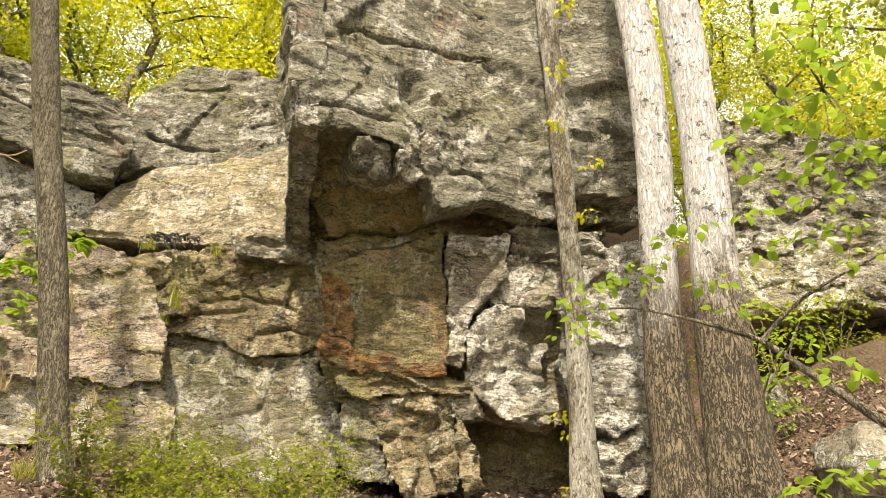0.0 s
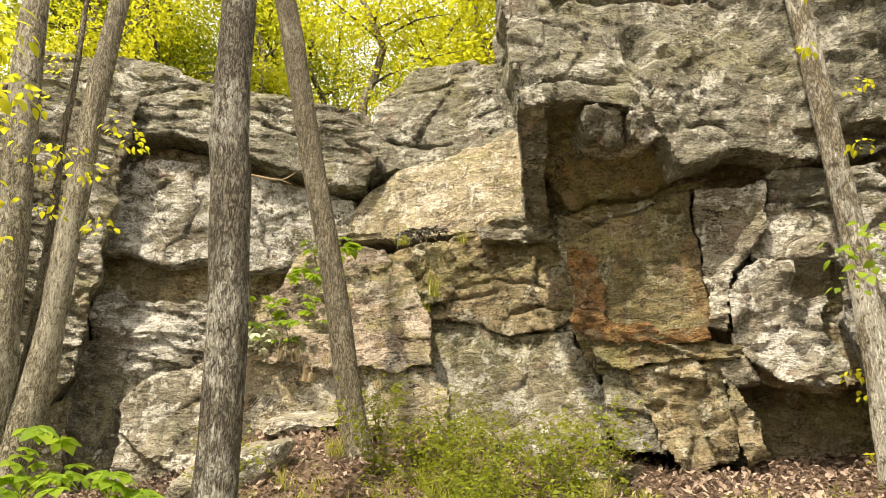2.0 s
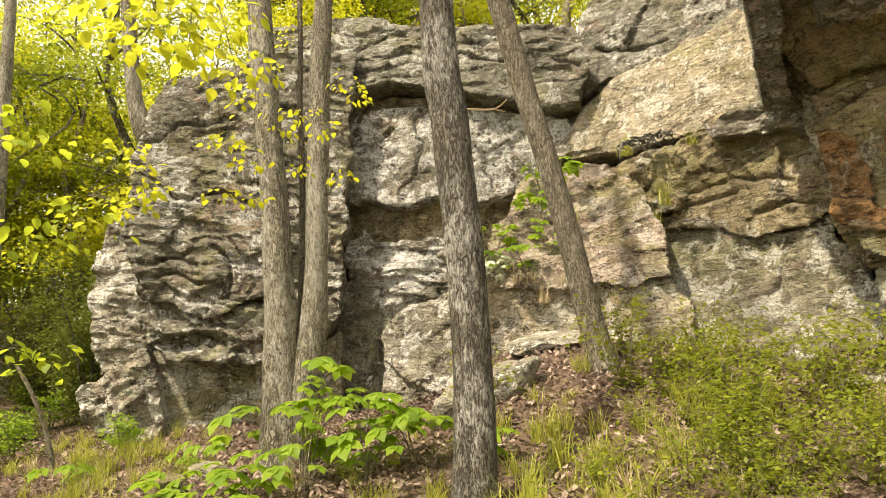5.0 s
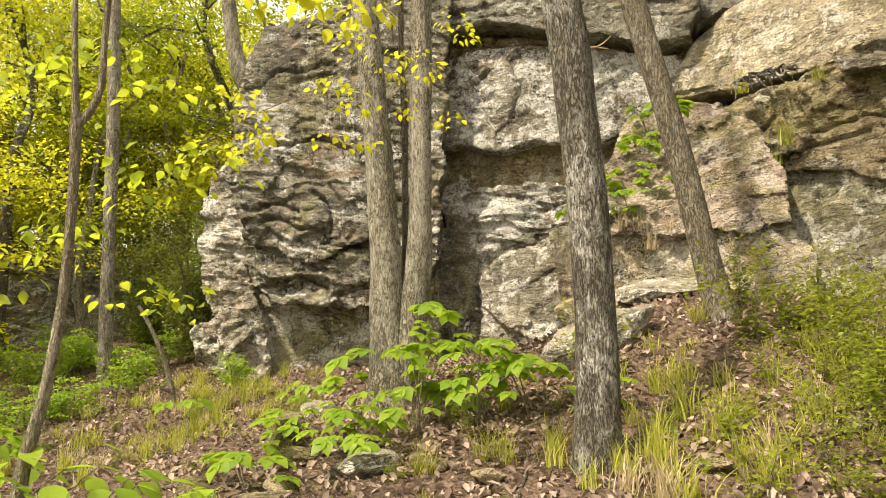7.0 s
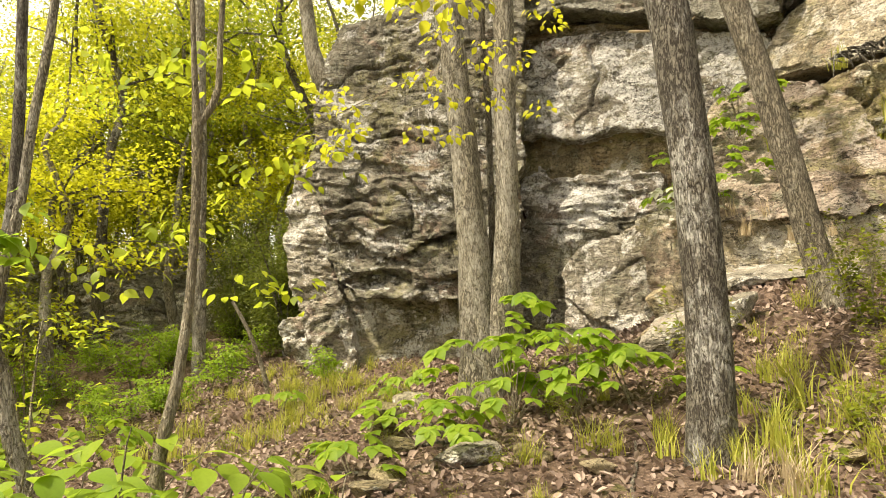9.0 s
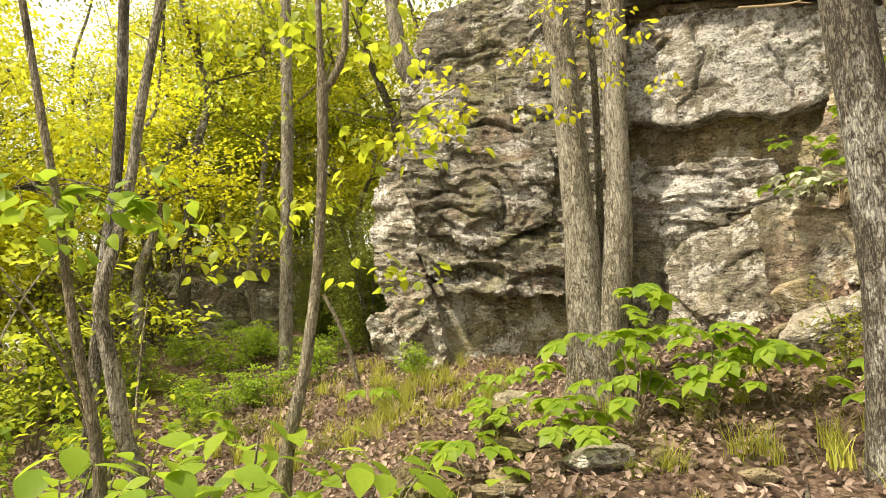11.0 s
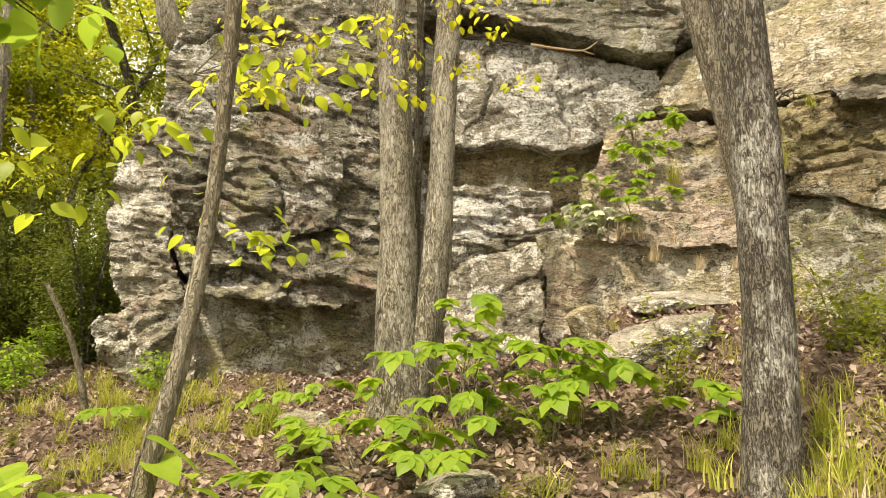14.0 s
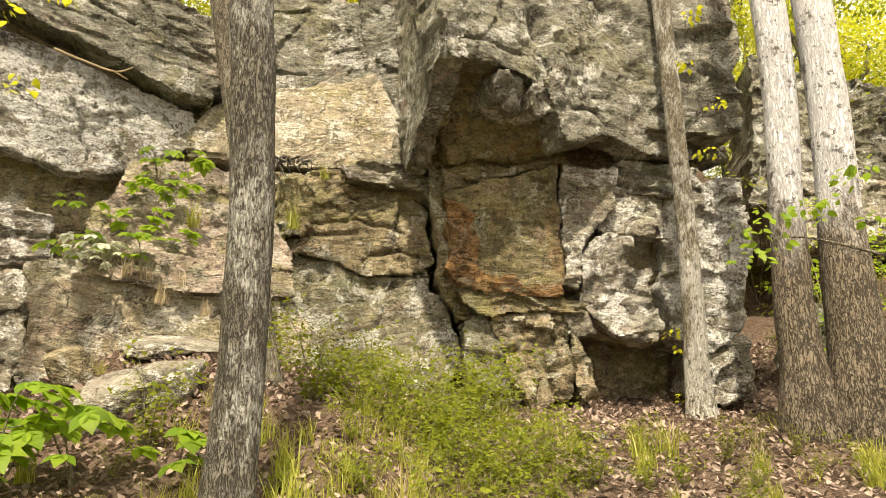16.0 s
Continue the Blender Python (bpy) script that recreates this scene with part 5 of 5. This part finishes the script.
boulder("big pale lichened boulder on the bank", on_ground(3.9, 6.6, 0.2), (1.6, 1.1, 0.95), PALEROCK, 14, 70)
boulder("rounded boulder on the leaf-strewn bank", on_ground(4.3, 9.3, 0.2), (0.7, 0.6, 0.6), GREYROCK, 15, 50)
for x, y, sx, sy, sz, sd in ((-6.75, 4.28, 0.42, 0.3, 0.2, 31), (-5.75, 3.08, 0.36, 0.28, 0.2, 32), (-5.2, 2.55, 0.24, 0.2, 0.14, 33), (-4.35, 3.3, 0.28, 0.22, 0.14, 34), (-3.7, 3.3, 0.22, 0.18, 0.1, 35), (-5.9, 2.2, 0.3, 0.24, 0.22, 36), (-2.4, 3.9, 0.25, 0.2, 0.1, 37), (-1.4, 4.6, 0.3, 0.2, 0.1, 38)):
    boulder("small brown rock half sunk in leaf litter", on_ground(x, y, 0.03), (sx, sy, sz), OCHREROCK if sd % 2 else ORANGEROCK, sd, 37 * sd)
boulder("brown rock among leaves below the wall", on_ground(-5.3, 6.6, 0.1), (0.5, 0.4, 0.4), OCHREROCK, 17, 35)


# ---- low plants ----
def palmate_mesh(name, size, material):
    """A leaf of five leaflets spread from one stalk."""
    parts = []
    for a, s in ((0, 1.0), (55, 0.9), (-55, 0.9), (115, 0.65), (-115, 0.65)):
        w = radians(a)
        parts.append(leaves(OVAL_LEAF, [(0, 0, 0)], [(math.sin(w), math.cos(w), -0.12)], [(0, 0, 1)], [size * s]))
    return mesh_from(name, *joined(parts), material)


PALMATE = palmate_mesh("leaf", 0.175, LEAF_BROAD)
PALMATE_PALE = palmate_mesh("leaf", 0.15, LEAF_PALE)
OVAL_BIG = mesh_from("leaf", *leaves(OVAL_LEAF, [(0, 0, 0)], [(0, 1, 0)], [(0, 0, 1)], [0.17]), LEAF_BROAD)


def seedling(label, place, height, reach, count, mesh, seed, group="broad-leaved seedlings", scale=1.0):
    """A broad-leaved seedling: stems from one root, each leaf a part of its own."""
    rng = np.random.default_rng(seed)
    root = tagged(new("seedling"), label, "seedling", group)
    root.matrix_basis = Matrix.Translation(place)
    for k in range(count):
        a = rng.uniform(0, 2 * np.pi)
        r, h = reach * math.sqrt(rng.uniform(0.03, 1)), height * (1 - 0.8 * rng.uniform(0, 1) ** 2)
        tip = (math.cos(a) * r, math.sin(a) * r, h * (1 - 0.25 * r / reach))
        if k % 5 == 0:
            v, f = tube([(0, 0, -0.1, 0.008), (tip[0] * 0.4, tip[1] * 0.4, tip[2] * 0.75, 0.006), (*tip, 0.003)], 5, 0.15, 0.03, k)
            piece("stem", v, f, BARK_YOUNG, root)
        leaf = new("leaf", mesh)
        leaf.parent = root
        leaf.matrix_basis = Matrix.Translation(tip) @ pose(0, 0, 0, rng.uniform(-32, 8), rng.uniform(-22, 22), math.degrees(a) - 90 + rng.uniform(-40, 40)) @ Matrix.Scale(scale * rng.uniform(0.7, 1.2), 4)
    return root


for x, y, h, r, n, s in ((-5.25, 3.95, 0.95, 0.8, 36, 1), (-4.7, 4.2, 0.8, 0.6, 26, 2), (-5.75, 3.3, 0.5, 0.5, 18, 3), (-5.6, 4.35, 1.35, 0.45, 18, 4), (-5.1, 3.2, 0.4, 0.45, 14, 5), (-4.3, 4.45, 0.55, 0.4, 12, 6)):
    seedling("broad-leaved seedling with fresh green palmate leaves", on_ground(x, y), h, r, n, PALMATE, s)
for x, y, h, r, n, s in ((-5.5, 2.45, 0.35, 0.4, 9, 6), (-7.6, 4.6, 0.45, 0.6, 14, 7), (-8.6, 3.2, 0.4, 0.4, 8, 8), (-3.7, 4.6, 0.3, 0.3, 6, 9), (-5.1, 1.75, 0.3, 0.35, 9, 10), (-9.0, 1.2, 0.5, 0.5, 10, 11)):
    seedling("low seedling with fresh green palmate leaves", on_ground(x, y), h, r, n, PALMATE, s)
for x, y, h, r, n, s in ((-4.3, 0.0, 1.12, 0.55, 30, 12), (-4.6, 0.75, 1.05, 0.55, 26, 13), (-4.95, -0.4, 1.15, 0.6, 28, 14), (-4.0, 0.85, 0.95, 0.45, 18, 15), (-5.6, -0.5, 1.1, 0.65, 26, 16), (-5.6, 0.9, 0.75, 0.5, 18, 17), (-6.4, 0.6, 0.8, 0.6, 18, 18), (-3.74, 0.25, 1.12, 0.45, 26, 19), (-3.5, 0.65, 1.0, 0.42, 22, 20), (-3.98, -0.2, 1.2, 0.42, 20, 21), (-3.3, 1.1, 0.8, 0.36, 12, 22), (-3.62, 0.0, 1.05, 0.4, 24, 23), (-3.45, 0.4, 0.98, 0.36, 18, 24), (-4.1, 0.4, 1.15, 0.45, 22, 25), (-3.6, -0.3, 1.22, 0.38, 34, 26), (-3.5, 0.05, 1.15, 0.36, 32, 27), (-3.42, 0.3, 1.05, 0.3, 18, 28)):
    seedling("leafy shrub seedling with large oval leaves", on_ground(x, y), h, r, n, OVAL_BIG, s, "oval-leaved seedlings", 0.82 if s > 18 else 1.0)
for k, c in enumerate(CLIFF_PLANTS):
    seedling("plant with pale-backed leaves rooted on the cliff ledge" if k < 2 else "green-leaved plant rooted on the cliff ledge", (c[0], c[1], c[2] - 0.2), 0.35, 0.32, 14 if k < 2 else 9, PALMATE_PALE if k < 2 else PALMATE, 30 + k, "cliff ledge plants", 0.9)


def bank_height(x, y):
    """Height of the earth bank under a place."""
    return 3.0 - (0.34 * (x + 5.2) - 0.94 * (y - 7.75) + 0.1) / 0.6


for k, (x, y, h, r, n) in enumerate(((-5.95, 7.9, 0.4, 0.4, 10), (-5.3, 8.3, 0.5, 0.4, 12), (-5.35, 8.6, 0.6, 0.3, 12), (-5.0, 8.0, 0.4, 0.35, 8))):
    seedling("green-leaved plant rooted on the earth bank", (x, y, bank_height(x, y)), h, r, n, PALMATE, 50 + k, "cliff ledge plants", 0.75)


def feathery_shrub(seed, height, stems=11):
    """A low shrub of thin arching stems with rows of small leaflets."""
    rng = np.random.default_rng(seed)
    root = tagged(new("shrub"), "low feathery shrub with small yellow-green leaflets", "shrub", "feathery shrubs")
    got = []
    for k in range(stems):
        a, h, r = rng.uniform(0, 2 * np.pi), height * rng.uniform(0.5, 1.1), height * rng.uniform(0.2, 0.9)
        line = resample([(0, 0, -0.1, 0.006), (math.cos(a) * r * 0.4, math.sin(a) * r * 0.4, h * 0.7, 0.004), (math.cos(a) * r, math.sin(a) * r, h, 0.002)], 0.05)
        if k % 2 == 0:
            v, f = tube(line[::3], 4, 0.2, 0.0, k)
            piece("stem", v, f, BARK_YOUNG, root)
        n = 26
        at = rng.uniform(0.25, 1, n) * (len(line) - 1)
        pos = np.stack([np.interp(at, range(len(line)), line[:, i]) for i in range(3)], 1) + rng.normal(0, 0.045, (n, 3))
        aim = np.stack([rng.normal(math.cos(a) * 0.4, 0.8, n), rng.normal(math.sin(a) * 0.4, 0.8, n), rng.normal(0, 0.35, n)], 1)
        got.append((pos, aim, np.stack([rng.normal(0, 0.4, n), rng.normal(0, 0.4, n), np.ones(n)], 1), rng.uniform(0.04, 0.08, n)))
    v, f = leaves(SMALL_LEAF, *[np.concatenate(q) for q in zip(*got)])
    tagged(piece("foliage", v, f, NEEDLE, root), kind="stuff")
    return root


def grass_tuft(seed, height, blades, material, label, group):
    rng = np.random.default_rng(seed)
    root = tagged(new("grass_tuft"), label, "grass", group)
    v, f = [], []
    for k in range(blades):
        a, lean, h = rng.uniform(0, 2 * np.pi), rng.uniform(0.1, 0.8), height * rng.uniform(0.5, 1.1)
        bx, by = rng.normal(0, 0.05, 2)
        w = rng.uniform(0.004, 0.008)
        for j in range(4):
            s = j / 3
            x, y, z = bx + math.cos(a) * lean * h * s * s, by + math.sin(a) * lean * h * s * s, h * (s - 0.35 * lean * s * s) - 0.03
            ww = w * (1 - 0.85 * s)
            v += [(x - math.sin(a) * ww, y + math.cos(a) * ww, z), (x + math.sin(a) * ww, y - math.cos(a) * ww, z)]
        n = 8 * k
        f += [(n + 2 * j, n + 2 * j + 1, n + 2 * j + 3, n + 2 * j + 2) for j in range(3)]
    tagged(piece("grass", np.array(v), np.array(f), material, root), kind="stuff")
    return root


def scatter_low():
    rng = np.random.default_rng(99)
    shrubs = [feathery_shrub(s, h) for s, h in ((1, 0.75), (2, 0.55), (3, 0.9))]
    tufts = [grass_tuft(4, 0.36, 46, GRASS, "tuft of fresh green woodland grass", "grass tufts"), grass_tuft(5, 0.28, 34, GRASS, "tuft of fresh green woodland grass", "grass tufts"),
             grass_tuft(6, 0.3, 44, STRAW, "tuft of dry straw-coloured grass", "dry grass tufts")]
    first = set()

    def put(model, x, y, z, scale):
        m = pose(x, y, z, rng.uniform(-6, 6), rng.uniform(-6, 6), rng.uniform(0, 360))
        if model.name in first:
            model = copy_thing(model, m)
        else:
            first.add(model.name)
            model.matrix_basis = m
        model.scale = (scale,) * 3

    for k in range(26):
        x, y = rng.normal(-2.2, 0.8), rng.normal(6.2, 0.8)
        if y < 8.2 and math.hypot(x + 3.5, y - 6.3) > 0.5:
            put(shrubs[k % 3], x, y, float(ground_z(x, y)), rng.uniform(0.55, 1.05))
    for k in range(30):
        x, y = rng.normal(-1.7, 0.6), rng.normal(5.0, 0.55)
        put(shrubs[k % 3], x, y, float(ground_z(x, y)), rng.uniform(0.35, 0.75))
    for k in range(16):
        x, y = rng.uniform(-2.6, 1.5), rng.uniform(4.4, 6.2)
        put(shrubs[k % 3], x, y, float(ground_z(x, y)), rng.uniform(0.3, 0.55))
    for k in range(40):
        x, y = (rng.uniform(-9.8, -3.4), rng.uniform(1.3, 4.6)) if k < 27 else (rng.uniform(-3.2, 1.6), rng.uniform(3.6, 5.6))
        put(shrubs[k % 3], x, y, float(ground_z(x, y)) - 0.03, rng.uniform(0.18, 0.4))
    for k in range(260):
        x, y = (rng.uniform(-11, 2.5), rng.uniform(1.2, 7.2)) if k < 150 else (rng.normal(-9.2, 1.2), rng.normal(3.7, 0.9)) if k < 215 else (rng.normal(-2.4, 0.7), rng.normal(4.6, 0.9))
        if y - float(np.interp(x, CLIFF_X, CLIFF_Y)) > -0.35:
            continue
        put(tufts[int(rng.choice(3, p=(0.5, 0.38, 0.12)))], x, y, float(ground_z(x, y)), rng.uniform(0.5, 1.1))
    for x, y, z in ((-3.75, 8.95, 3.55), (-3.6, 8.9, 3.75), (-3.9, 9.0, 3.65), (-4.6, 8.9, 3.2), (-3.2, 9.1, 4.55), (-2.6, 9.2, 4.6), (-4.2, 9.2, 4.7), (-4.9, 8.8, 2.9), (-4.4, 8.8, 3.0), *[(x, y, bank_height(x, y)) for x, y in ((-4.1, 8.2), (-3.95, 8.4), (-4.7, 7.85), (-4.4, 7.75), (-5.1, 7.75), (-5.5, 7.75), (-4.0, 7.9), (-4.8, 8.4), (-5.3, 7.7), (-4.9, 7.65))]):
        put(tufts[0 if z > 3.3 else 2], x, y, z, rng.uniform(0.7, 1.2))

    for x, y, k, size in ((-2.78, 3.5, 2, 0.8), (-2.62, 3.62, 2, 0.7), (-2.7, 3.8, 0, 1.0), (-2.85, 3.66, 0, 0.8), (-2.4, 3.5, 1, 1.2), (-3.0, 3.45, 1, 0.9), (-2.1, 4.1, 0, 1.1), (-9.3, 4.3, 0, 1.1), (-8.9, 4.2, 0, 1.2), (-8.6, 4.5, 1, 1.1), (-9.0, 4.5, 0, 1.0), (-9.6, 4.0, 1, 1.0)):
        put(tufts[k], x, y, float(ground_z(x, y)), size)


scatter_low()


def scatter_litter():
    """Dead leaves lying on the slope, and fallen sticks."""
    rng = np.random.default_rng(123)
    n = 80000
    x, y = rng.uniform(-12, 5.5, n), 10.5 - 14.5 * rng.uniform(0, 1, n) ** 1.15
    d = y - np.interp(x, CLIFF_X, CLIFF_Y)
    ok = (d < 0.7) & (np.hypot(x, y) > 1.0)
    x, y = x[ok], y[ok]
    z = bumpy_z(x, y) + rng.uniform(0.0, 0.035, len(x))
    a = rng.uniform(0, 2 * np.pi, len(x))
    aim = np.stack([np.cos(a), np.sin(a), rng.normal(0.1, 0.35, len(x))], 1)
    up = np.stack([rng.normal(0, 0.4, len(x)), rng.normal(-0.15, 0.4, len(x)), np.ones(len(x))], 1)
    v, f = leaves(DEAD_LEAF, np.stack([x, y, z], 1), aim, up, rng.uniform(0.03, 0.085, len(x)))
    tagged(piece("leaf_litter", v, f, DEADLEAF), "dry brown fallen leaves covering the slope", "leaf litter", kind="stuff")
    for k in range(26):
        x, y, a, s = rng.uniform(-9, 2), rng.uniform(2.0, 6.8), rng.uniform(0, np.pi), rng.uniform(0.25, 0.8)
        pts = []
        for q in (-1, -0.3, 0.4, 1):
            px, py = x + math.cos(a) * s * q, y + math.sin(a) * s * q + 0.06 * math.sin(q * 3 + k)
            pts.append((px, py, float(bumpy_z(np.array([px]), np.array([py]))[0]) + 0.015, 0.012 * (1.2 - 0.5 * q)))
        v, f = tube(pts, 6, 0.1, 0.15, k)
        tagged(piece("fallen_stick", v, f, BARK_TAN), "bare fallen stick lying on the leaf litter", "stick", "fallen sticks")


scatter_litter()


def notch_branch():
    root = tagged(new("dead_branch"), "bleached dead branch caught in the cliff notch", "branch")
    for pts in ([(-6.75, 8.25, 5.95, 0.02), (-6.4, 8.4, 5.86, 0.018), (-6.05, 8.55, 5.8, 0.014), (-5.85, 8.62, 5.92, 0.006)], [(-6.1, 8.53, 5.81, 0.012), (-5.9, 8.6, 5.72, 0.005)]):
        piece("twig", *tube(pts, 6, 0.08, 0.15, 3), STRAW, root)


notch_branch()


def root_mass(x, y, z):
    """Dark exposed roots hanging under the turf on the ledge."""
    rng = np.random.default_rng(8)
    root = tagged(new("root_mass"), "dark exposed roots and turf hanging on the ledge", "roots")
    for k in range(26):
        a, b, c = rng.normal(0, 0.16), rng.uniform(0.05, 0.3), rng.uniform(-0.06, 0.06)
        pts = [(x + a, y + 0.1, z + c, 0.02), (x + a * 1.2 + rng.normal(0, 0.05), y - rng.uniform(0.02, 0.16), z + c - 0.02, 0.012), (x + a * 1.4 + rng.normal(0, 0.12), y - rng.uniform(0.05, 0.2), z - b + c, 0.004)]
        piece("root", *tube(pts, 5, 0.06, 0.2, k), BARK_DARK, root)


root_mass(-3.75, 8.95, 4.75)
